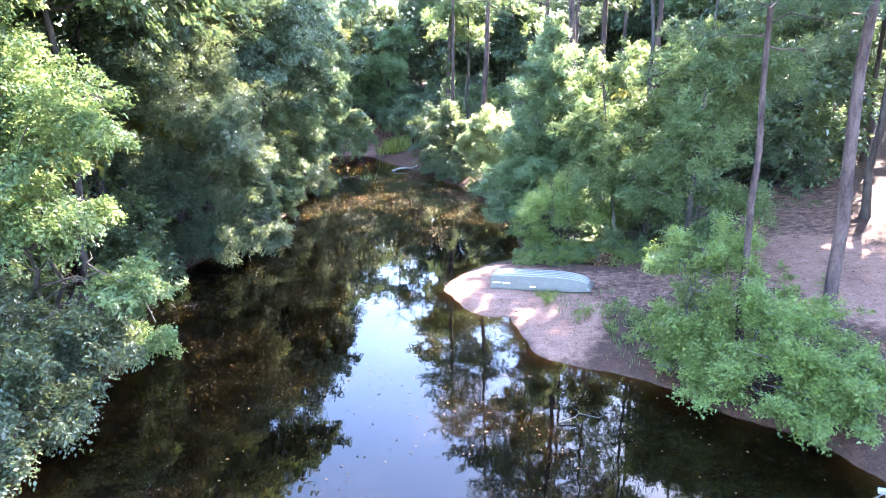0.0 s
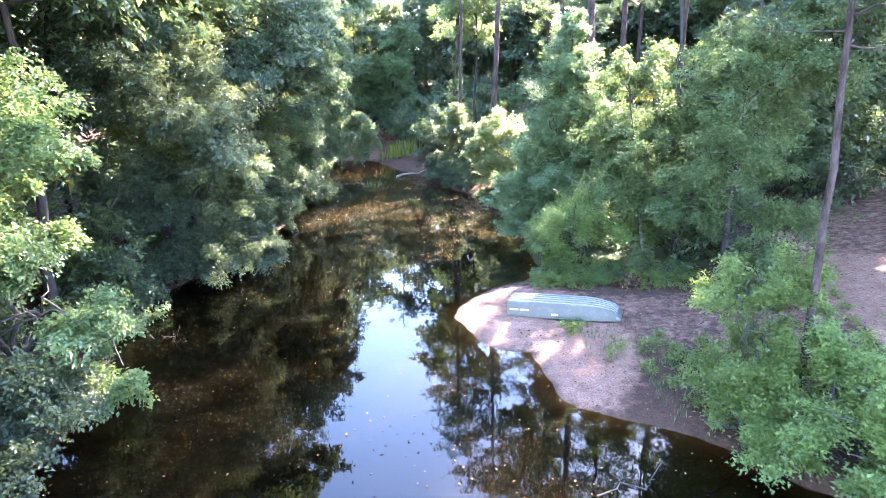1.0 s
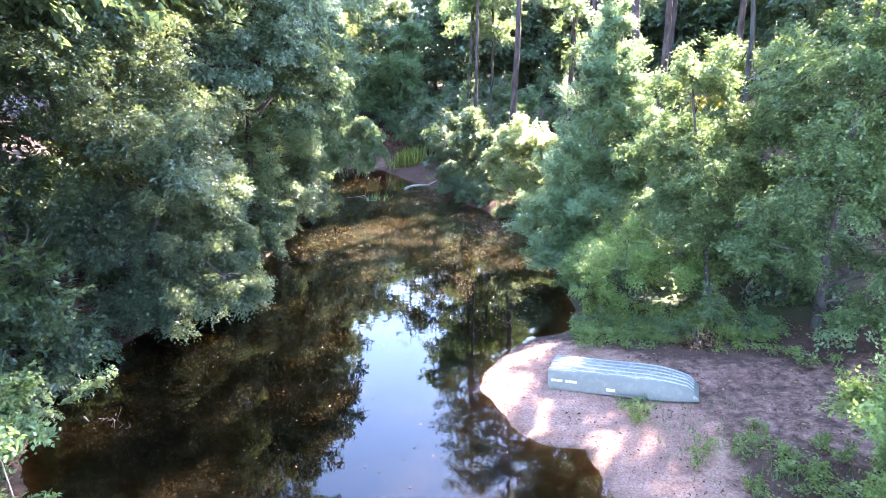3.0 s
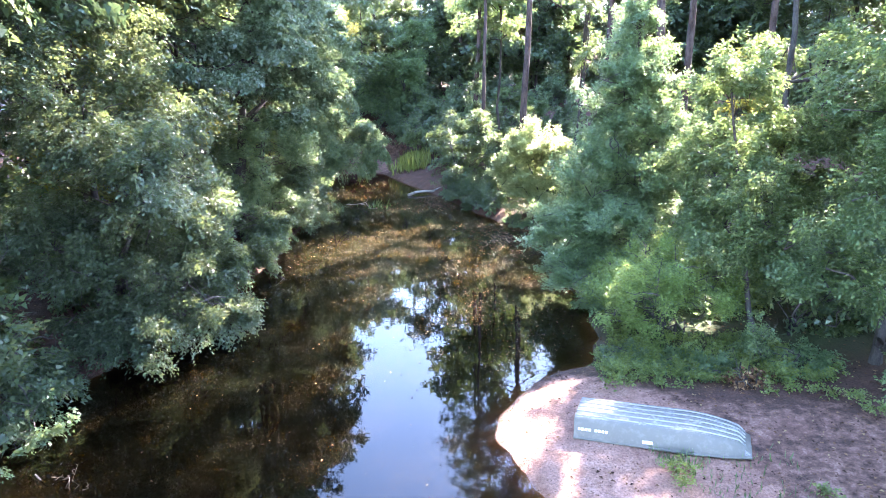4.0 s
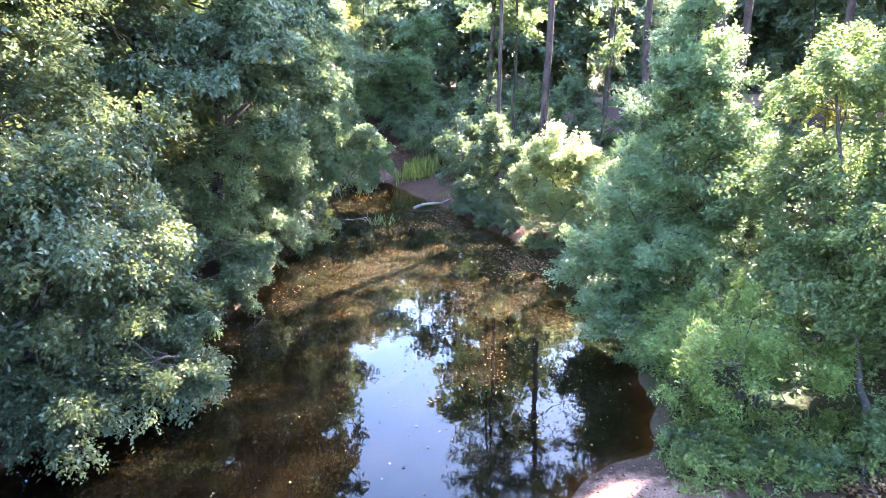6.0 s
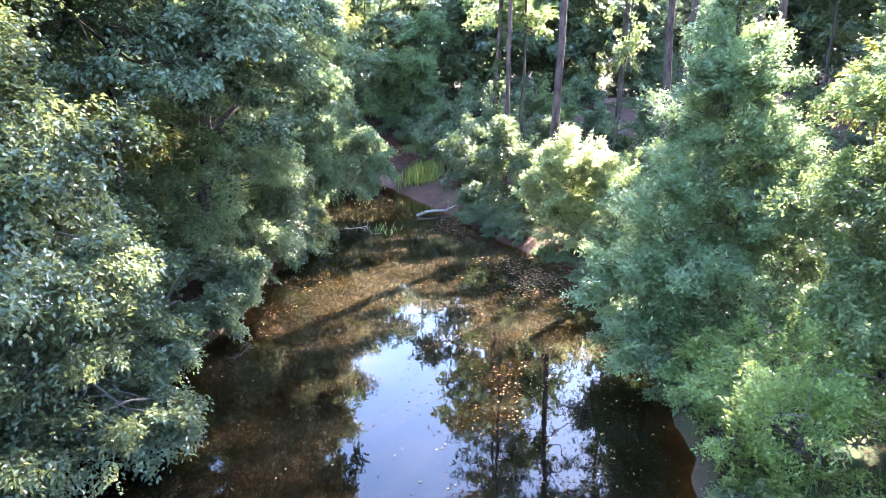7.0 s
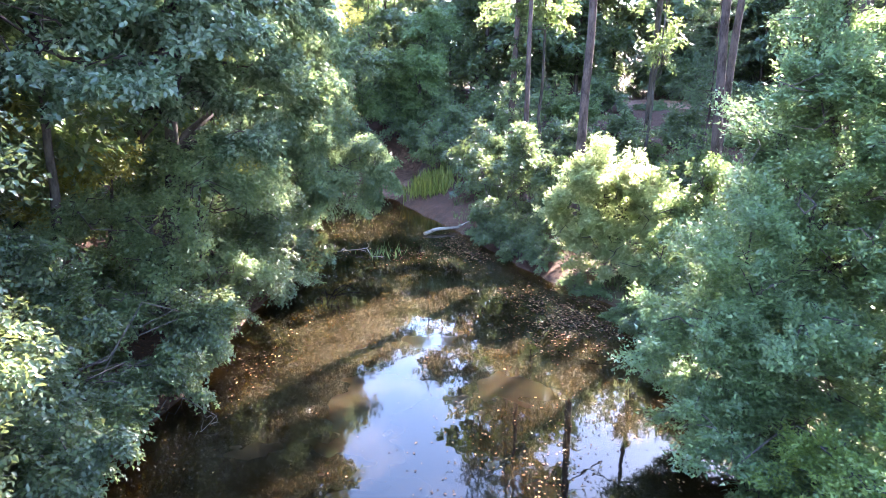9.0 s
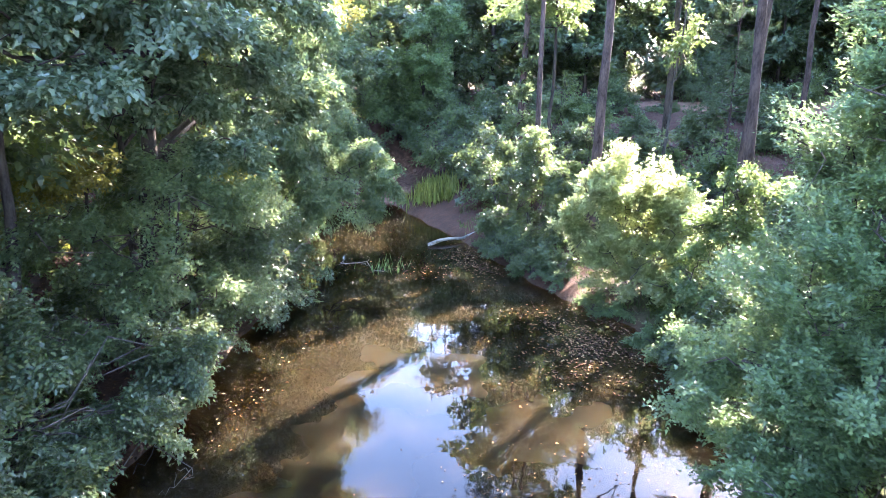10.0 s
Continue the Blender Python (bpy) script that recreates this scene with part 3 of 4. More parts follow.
broadleaf("bank_bush", "low shrub with bare twigs dipping into the water", "bush", (-10.9, 42.5), [(-9.6, 42.2, 1.6, 1.0, 1.5, 1.3), (-9.0, 40.0, 0.9, 0.8, 1.0, 0.7), (-9.3, 41.0, 1.2, 0.8, 1.0, 0.9)], LEAF_ALDER, BARK_GREY, size=0.12, per_m2=260, stems=4, trunk_r=0.03, simple=False, twigs=2)
broadleaf("hornbeam_tree", "drooping green tree overhanging the bend of the creek", "tree", (-11.3, 56.5),
          [(-10.4, 56, 9, 2.4, 3, 3.4), (-7.4, 57, 4.2, 1.6, 2.4, 2.0), (-9.8, 54, 5, 2.2, 2.8, 3.4), (-11.4, 58, 13, 3, 3, 3), (-6.9, 56.2, 2.2, 0.7, 0.9, 1.2), (-9.0, 55.2, 6.8, 1.6, 2.0, 1.8), (-8.3, 53, 3.4, 1.7, 2, 2), (-6.3, 57, 3.6, 1.2, 1.6, 1.3), (-8.9, 57.5, 7.6, 1.4, 1.6, 1.5)], LEAF_WILLOW, BARK_GREY, size=0.15, per_m2=270, trunk_r=0.2, droop=0.5)

broadleaf("yellowing_tree", "understorey tree behind the oak, leaves coloured yellow-green as if backlit", "tree", (-15.6, 47.5), [(-15.2, 46.8, 5.6, 2.2, 2.0, 1.6), (-14.6, 48.0, 7.8, 2.0, 2.0, 1.4), (-16.2, 46.0, 3.6, 1.8, 1.8, 1.2), (-16.8, 44.4, 7.0, 2.0, 2.0, 1.4)], LEAF_SUNNY, BARK_DARK, size=0.16, per_m2=150, trunk_r=0.09, twigs=1)

# right bank, from the near end
broadleaf("maple_sapling", "bushy green maple saplings on the clay bank", "bush", (7.6, 18.4), [(7.2, 19.4, 3.0, 1.2, 1.2, 1.5), (7.3, 18.2, 1.6, 1.3, 1.3, 1.3), (6.4, 18.6, 1.1, 1.0, 1.0, 0.9), (8.6, 19.8, 3.3, 1.0, 1.0, 1.2), (8.3, 20.4, 1.6, 1.0, 1.0, 1.0), (6.9, 17.4, 0.8, 1.0, 0.9, 0.7)], LEAF_SAPLING, BARK_GREY, stems=3, trunk_r=0.03, per_m2=560, size=0.095, droop=0.1, spray=8)
broadleaf("maple_sapling", "bushy green maple saplings on the clay bank", "bush", (9.2, 16.9), [(8.3, 16.2, 1.7, 1.4, 1.3, 1.3), (9.8, 15.5, 1.6, 1.4, 1.4, 1.2), (9.4, 17.4, 2.2, 1.3, 1.2, 1.3), (8.3, 15.1, 0.8, 1.4, 1.1, 0.8), (7.3, 16.4, 0.8, 1.0, 1.0, 0.7), (9.6, 14.2, 0.9, 1.1, 0.9, 0.7), (10.8, 16.4, 1.3, 1.0, 1.1, 0.9)], LEAF_SAPLING, BARK_GREY, stems=4, trunk_r=0.03, per_m2=560, size=0.095, droop=0.1, spray=8)
broadleaf("willow_bush", "yellow-green willow bush behind the beach", "bush", (5.9, 32.2), [(5.3, 31.8, 2.3, 1.8, 1.7, 1.6), (7.2, 31.8, 1.9, 1.7, 1.6, 1.4), (4.3, 31.7, 1.2, 0.9, 1.1, 0.9), (4.5, 33.3, 1.2, 1.0, 1.2, 1.0), (4.6, 35.0, 1.5, 1.0, 1.2, 1.1), (5.2, 33.6, 2.6, 1.1, 1.2, 1.0)], LEAF_SAPLING, BARK_GREY, stems=6, trunk_r=0.03, size=0.1, slim=0.42, per_m2=330, droop=0.05)
broadleaf("maple_tree", "leafy young maple standing behind the upturned boat", "tree", (8.2, 31.2), [(7.8, 34.0, 6.0, 1.8, 1.8, 1.6), (9.5, 31, 4, 2, 1.9, 1.6), (7.6, 33.8, 8.4, 1.7, 1.7, 1.5), (8.1, 31.4, 5.4, 1.3, 1.3, 1.1), (8.0, 31.6, 3.6, 1.5, 1.5, 1.2), (7.2, 33.2, 4.2, 1.4, 1.4, 1.1)], LEAF_MAPLE, BARK_GREY, trunk_r=0.1, size=0.12, per_m2=200, simple=False, twigs=2)
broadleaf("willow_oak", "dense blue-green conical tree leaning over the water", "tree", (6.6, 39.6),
          [(5.2, 39.5, 3.6, 2.5, 2.5, 2.7), (5.7, 39.5, 6.8, 1.8, 1.9, 2.4), (6.0, 39.5, 9.6, 1.2, 1.2, 1.8), (3.7, 39.2, 2.2, 1.6, 2.0, 1.8), (3.6, 36.5, 0.8, 1.1, 1.3, 0.7), (3.4, 38.4, 1.0, 1.2, 1.5, 0.9), (3.6, 37.4, 1.3, 1.2, 1.4, 1.1), (6.9, 39, 3.5, 1.9, 2.2, 2.5), (4.7, 37.6, 1.2, 1.2, 1.4, 1.1), (7.4, 40.2, 6.2, 1.8, 2, 2.4), (6.6, 36.6, 2.0, 1.8, 1.8, 1.8), (5.4, 36.6, 3.2, 1.3, 1.3, 1.4), (7.0, 37.4, 4.8, 1.6, 1.6, 1.7), (6.2, 38.6, 8.2, 1.3, 1.3, 1.8), (6.1, 39.5, 11.0, 0.8, 0.8, 1.3), (5.0, 38.4, 5.2, 1.5, 1.5, 1.6), (6.4, 38.2, 6.4, 1.5, 1.5, 1.6), (5.3, 38.9, 8.3, 1.2, 1.2, 1.5), (6.6, 39.6, 8.4, 1.2, 1.2, 1.6), (4.4, 38.6, 3.6, 1.4, 1.5, 1.6), (3.9, 37.6, 2.4, 1.2, 1.3, 1.2)], LEAF_WILLOW_LIT, BARK_GREY, trunk_r=0.15, size=0.12, slim=0.5, per_m2=360, droop=-0.05)
broadleaf("maple_tree", "grey-trunked maple with layered airy branches", "tree", (11, 36.9), [(12.6, 33.6, 9.3, 2.5, 2.5, 2.0), (10.6, 38.6, 8.6, 2.2, 2.2, 1.8), (9.6, 34.5, 6.6, 2.4, 2.4, 1.4), (13, 33, 7, 3, 3, 2.2), (12.6, 36.2, 14, 2.6, 2.6, 2.6), (10.6, 36.5, 18.5, 2.6, 2.6, 2.6), (10.0, 35.6, 4.6, 1.6, 1.6, 1.1), (11.8, 34.8, 4.8, 1.8, 1.8, 1.2), (10.2, 36.8, 6.6, 1.6, 1.6, 1.0), (12.4, 37.4, 6.4, 1.8, 1.8, 1.2)], LEAF_MAPLE, BARK_GREY, trunk_r=0.17, size=0.13, per_m2=190, simple=False, twigs=2)
broadleaf("maple_tree", "broad green maple at the edge of the clearing", "tree", (10.8, 29.2), [(10, 27.6, 5.6, 2.3, 2.3, 2.1), (11.5, 29, 8.8, 2.9, 2.9, 2.4), (9.4, 29.4, 3.2, 1.7, 1.7, 1.4), (11, 28.5, 13.5, 2.6, 2.6, 2.2), (11.8, 27.0, 3.6, 1.5, 1.5, 1.3), (10.6, 26.4, 2.2, 1.2, 1.2, 1.1)], LEAF_MAPLE, BARK_GREY, trunk_r=0.14, size=0.12, per_m2=210, simple=False, twigs=2)
broadleaf("sunlit_shrub", "waterside shrub with sun glare put into its pale leaf colour", "bush", (3.9, 51.8), [(3.0, 51.4, 3.6, 1.6, 1.7, 2.1), (4.9, 51.0, 2.4, 1.9, 1.8, 1.9), (2.2, 50.9, 1.7, 1.2, 1.2, 1.3), (3.7, 50.0, 1.2, 1.6, 1.1, 1.0), (6.2, 50.6, 2.0, 1.5, 1.5, 1.6), (4.9, 49.0, 1.1, 1.3, 1.1, 0.9), (1.5, 51.6, 2.6, 0.6, 0.7, 2.0), (2.4, 51.2, 4.2, 0.6, 0.7, 1.7), (3.3, 51.8, 4.4, 0.6, 0.6, 1.7), (4.2, 50.9, 3.8, 0.6, 0.7, 1.6), (5.0, 51.4, 3.8, 0.6, 0.6, 1.7), (5.9, 51.2, 3.2, 0.6, 0.7, 1.6)], LEAF_GLARE, BARK_GREY, stems=5, trunk_r=0.04, size=0.14, per_m2=290, droop=0.0, simple=False)
broadleaf("bank_shrub", "tall leafy shrub glinting in the sun on the bank", "bush", (6.0, 48.0), [(5.9, 47.6, 3.4, 1.5, 1.5, 1.6), (5.1, 46.8, 2.0, 1.2, 1.3, 1.3), (6.9, 48.2, 4.8, 1.3, 1.3, 1.3), (5.0, 48.4, 1.4, 1.1, 1.1, 1.0)], LEAF_MAPLE, BARK_GREY, stems=4, trunk_r=0.05, size=0.13, per_m2=230)
# darker forest leaf chosen so these shrubs look shaded
broadleaf("waterside_shrub", "far-bank shrubs with shade put into their dark green leaf colour", "bush", (-0.6, 58.6), [(-0.9, 60.2, 2.9, 1.6, 2.0, 2.2), (0.8, 56.6, 3.8, 1.7, 1.9, 2.4), (-0.2, 57.5, 1.6, 1.6, 1.6, 1.4), (1.6, 54.6, 1.9, 1.3, 1.6, 1.6), (0.4, 55.8, 4.6, 0.7, 0.8, 1.8), (1.6, 55.0, 3.6, 0.7, 0.7, 1.6), (-0.6, 58.4, 4.4, 0.8, 0.8, 1.6)], LEAF_FAR, BARK_GREY, stems=4, trunk_r=0.05, size=0.14, per_m2=300)
broadleaf("pale_tree", "light green young tree in sun at the end of the creek", "tree", (-6.8, 82), [(-6.3, 80.5, 8.4, 2.9, 2.9, 3.4), (-8, 82, 5, 2.8, 2.8, 2.8), (-5.5, 82, 11.5, 2.2, 2.2, 2.2)], LEAF_MAPLE, BARK_GREY, trunk_r=0.16, size=0.2, per_m2=140)

# tall pines
# heights and crowns above view are sized to shade alder, water and right bank
for x, y, tall, r, clear, lean, wide in ((3.2, 57.0, 30, 0.27, 0.42, (0.03, 0), 1.45), (0.8, 59.1, 25, 0.17, 0.68, (0.004, 0), 0.7), (0.3, 66.2, 25, 0.24, 0.68, (0.03, 0), 0.7), (10.9, 59.5, 37, 0.24, 0.73, (0.01, 0), 1.5), (7.9, 41.8, 31, 0.25, 0.5, (-0.03, 0), 1.55),
                                         (7.4, 50.2, 31, 0.22, 0.38, (-0.01, 0), 1.5), (10.6, 47.3, 31, 0.24, 0.38, (0.01, 0), 1.4), (13.5, 44.5, 32, 0.22, 0.68, (0, 0), 1.5), (17.5, 68.5, 31, 0.2, 0.6, (0, 0), 1.4), (-16, 35, 26, 0.24, 0.55, (0, 0), 1.3), (-15, 62, 27, 0.24, 0.55, (0, 0), 1.3)):
    pine("pine_tree", "tall pine with a bare reddish-brown trunk", (x, y), tall, r, clear, lean, "tall pines", wide, 48, density=20)
pine("pine_tree", "slim leaning pine with feathery low branches beside the track", (8.9, 19.0), 20, 0.12, 0.44, (-0.04, -0.03), "tall pines", 0.9, 46, density=26)
pine("pine_tree", "stout pine with a rough purplish-brown trunk", (11.4, 18.8), 26, 0.21, 0.36, (-0.02, 0), "tall pines", 1.0, 52, density=22)
broadleaf("birch_tree", "thin pale-barked tree with sparse leaves", "tree", (7.8, 63.2), [(8.4, 63, 9.5, 1.2, 1.2, 2.4), (8.2, 63, 13, 1.6, 1.6, 2)], LEAF_MAPLE, BARK_GREY, trunk_r=0.11, top=(8.7, 63.2, 14), size=0.2, per_m2=50)
broadleaf("yellowing_sapling", "thin sapling with sparse yellow-green leaves", "tree", (11.6, 41.2), [(11.3, 41, 8.8, 1.2, 1.2, 0.8), (10.8, 40.4, 7.4, 0.9, 0.9, 0.5), (12.2, 41.2, 7.0, 0.9, 0.9, 0.6)], LEAF_SUNNY, BARK_GREY, size=0.2, per_m2=60, trunk_r=0.06)
broadleaf("ivy_vine", "ivy climbing a pine trunk on the far bank", "vine", (0.55, 65.8), [(0.45 + 0.02 * z, 66.0, z, 0.55, 0.5, 1.1) for z in (2.5, 4, 5.5, 7, 8.5, 10, 11.5)], LEAF_WILLOW, BARK_GREY, size=0.22, per_m2=110, trunk_r=0.03, top=(0.7, 66.1, 11))
pine("young_pine", "young pine with sunlit tufts of needles", (13, 68), 11, 0.1, 0.25, (0.01, 0), "", 0.8, 30, density=16)

# ---- woods behind ----
def lofty(x, y, low, high, wide, leaf, label, trunk_r=0.2, per_m2=13, size=0.5, lobes=7, spray=5):
    """A forest tree with its crown from low to high over the ground."""
    g = height(x, y)
    crown = []
    for k in range(lobes):
        f = (k + 0.5) / lobes
        z = g + low + (high - low) * f
        w = wide * (0.55 + 0.6 * math.sin(math.pi * (0.2 + 0.7 * f)))
        az = k * 2.4
        crown.append((x + math.cos(az) * w * 0.5, y + math.sin(az) * w * 0.5, z, w * 0.75, w * 0.75, (high - low) / lobes * 1.15))
    return broadleaf("forest_tree", label, "tree", (x, y), crown, leaf, BARK_DARK, size=size, per_m2=per_m2, trunk_r=trunk_r, top=(x, y, g + high - 1), group="forest trees", twigs=0, spray=spray)


forest = [
    lofty(-19, 26, 0.8, 17, 4.4, LEAF_FAR, "tall broadleaf forest tree in full leaf"),
    lofty(-20, 48, 1.5, 21, 4.0, LEAF_FAR, "tall broadleaf forest tree in full leaf", lobes=9),
    lofty(-17, 66, 2, 13, 3.8, LEAF_SUNNY, "forest tree behind the bank with sunlight put into its yellowish leaf colour", lobes=6, per_m2=12, size=0.5),
]
# high crowns, mostly out of view, added to block sun and sky
canopy = [
    lofty(19.8, 31.2, 10, 22, 4.8, LEAF_FAR, "tall canopy tree added as a sun blocker, with a long bare trunk", 0.2, 48, 0.28, 6, 8),
    lofty(20.5, 27.5, 10.5, 22, 4.6, LEAF_MAPLE, "tall canopy tree added as a sun blocker, with a long bare trunk", 0.17, 48, 0.28, 5, 8),
]
grove = [
    lofty(-16.2, 31, 3, 19, 3.6, LEAF_FAR, "leafy forest tree close behind the bank", 0.17, 60, 0.26, 8, 8),
    lofty(-15.6, 57, 2, 16, 3.4, LEAF_SUNNY, "forest tree with a sunlit yellow-green glow put into its leaf colour", 0.17, 60, 0.26, 7, 8),
]
wild_pine = pine("pine_tree", "tall forest pine with a bare trunk", (-24, 38), 27, 0.22, 0.45, (0.01, 0), "forest pines", 1.3, 22)
thicket = [
    broadleaf("undergrowth_bush", "leafy undergrowth bush on the forest floor", "bush", (-16, 29), [(-16, 29, 1.8, 1.7, 1.7, 1.6), (-15, 29.6, 1.2, 1.2, 1.2, 1.0), (-16.7, 28.2, 1.2, 1.1, 1.1, 1.0)], LEAF_FAR, BARK_GREY, size=0.15, per_m2=140, trunk_r=0.05, stems=3, group="undergrowth"),
    broadleaf("undergrowth_bush", "leafy undergrowth bush on the forest floor", "bush", (-15, 52), [(-15, 52, 2.2, 1.4, 1.4, 1.9), (-14.2, 52.4, 1.1, 1.1, 1.1, 1.0)], LEAF_MAPLE, BARK_GREY, size=0.15, per_m2=140, trunk_r=0.05, stems=3, group="undergrowth"),
    broadleaf("undergrowth_bush", "pale green undergrowth bush in patchy sun", "bush", (12.5, 42), [(12.5, 42, 1.2, 1.6, 1.6, 1.1), (13.6, 42.5, 0.9, 1.1, 1.1, 0.8)], LEAF_WILLOW, BARK_GREY, size=0.16, per_m2=150, trunk_r=0.04, stems=4, group="undergrowth"),
]
pick = random.Random(11)


def open_ground(x, y):
    """False on the water, the beach, the track and the airspace of the creek."""
    px, py = np.array([x]), np.array([y])
    if inside(px, py, SHORE)[0] or along(px, py, SHORE, True)[0] < 2.2 or along(px, py, TRACK)[0] < 3.5:
        return False
    return along(px, py, VALLEY)[0] > 4 and not (-10 < x < 11 and y < 40)


spots = []


BEAM = [(9, 60), (36, 97)]


def wood(count, xs, ys, gap, choose, tall=False):
    n = tries = 0
    while n < count and tries < 4000:
        tries += 1
        x, y = pick.uniform(*xs), pick.uniform(*ys)
        if tall and (along(np.array([x]), np.array([y]), BEAM)[0] < 4.5 or along(np.array([x]), np.array([y]), TRACK)[0] < 5.5):
            continue
        if open_ground(x, y) and all((x - a) ** 2 + (y - b) ** 2 > gap * gap for a, b in spots):
            spots.append((x, y))
            low = (0.62 if y < 100 else 0.88) if tall and -0.22 < (x + 2) / y < 0.0 else 1.0
            planted(choose(), x, y, pick.uniform(0, 6.28), pick.uniform(0.8, 1.25) * low)
            n += 1


any_tree = lambda: pick.choice((forest[0], forest[0], forest[1], forest[1], forest[2], wild_pine))
far_tree = lambda: pick.choice((forest[0], forest[1], forest[1], wild_pine))
for x, y, k, size in ((-15.4, 37, 1, 1.0), (-16.8, 43.5, 0, 1.05), (-15.2, 50.5, 0, 0.95), (-14.4, 63, 0, 0.95), (-13.8, 70, 1, 0.95), (-17, 24, 1, 1.1), (-16.5, 18, 0, 1.0), (-13, 77, 0, 1.0)):
    spots.append((x, y))
    planted(grove[k], x, y, pick.uniform(0, 6.28), size)
wood(20, (-40, -22), (6, 84), 4.8, any_tree)
wood(26, (-34, 40), (84, 100), 4.0, far_tree, True)
wood(30, (-50, 60), (100, 128), 4.5, far_tree, True)
wood(20, (24, 46), (8, 84), 5.0, far_tree, True)
wood(10, (-28, 34), (-30, -8), 7.0, any_tree)
# spots picked along the sun's path to shade water, banks and clearing
for x, y, k, size in ((23.5, 43.5, 1, 1.0), (27, 56, 1, 1.08), (26, 42, 0, 1.0), (-13.4, 24.5, 0, 1.0), (-13.2, 33.5, 1, 1.0), (2.4, 67.5, 1, 0.85), (34.5, 76, 0, 1.1), (33, 66, 1, 1.1), (36, 84, 0, 1.2), (27.5, 76.5, 1, 0.8), (-14.6, 28.6, 0, 1.1), (-12.8, 19, 0, 1.0), (-13.4, 13.5, 1, 1.0), (-12.6, 7, 0, 1.0)):
    planted(canopy[k], x, y, pick.uniform(0, 6.28), size)
# crown set above view to shade the left bank; sun streaks pass beneath
lofty(8.7, 65.2, 21.5, 32, 3.6, LEAF_FAR, "very tall tree with a dark bare trunk and a crown added as a sun blocker", 0.24, 60, 0.28, 6, 8)
# porous pine added up-sun to dapple the right bank and beach
for x, y, size in ((22.6, 50.6, 0.95),):
    planted(wild_pine, x, y, pick.uniform(0, 6.28), size)
for x, y, size in ((25, 93.5, 1.2), (28.3, 91.4, 1.15), (30.6, 87.5, 1.1), (21.6, 95.7, 1.2), (27, 97, 1.3), (33, 93, 1.2), (17.5, 95, 1.1)):
    planted(forest[1], x, y, pick.uniform(0, 6.28), size)
for x, y, k, size in ((27, 66, 1, 0.6), (33, 86, 0, 0.8), (29, 90, 0, 0.8), (21.5, 41.5, 0, 0.8), (25.5, 48, 0, 0.9), (20, 96, 0, 0.75), (26, 98, 1, 0.6), (17, 92, 0, 0.9), (34, 103, 0, 0.8), (38, 84, 1, 0.9), (38, 72, 0, 1.0), (30, 102, 0, 0.7), (12, 94, 0, 1.0), (8, 91, 1, 0.9), (2, 92, 0, 0.8), (-3, 95, 0, 0.7), (-7, 94, 0, 0.62), (-10.5, 93, 0, 0.75), (-15, 88, 0, 1.1)):
    planted(forest[k], x, y, pick.uniform(0, 6.28), size)
spots.clear()
wood(30, (-22, -12.5), (14, 80), 2.0, lambda: pick.choice((thicket[0], thicket[1])))
wood(22, (2, 20), (56, 84), 2.6, lambda: pick.choice(thicket))
wood(34, (-24, 24), (78, 98), 2.6, lambda: pick.choice((thicket[0], thicket[1])))
wood(20, (9, 20), (36, 56), 2.2, lambda: pick.choice((thicket[2], thicket[2], thicket[0])))
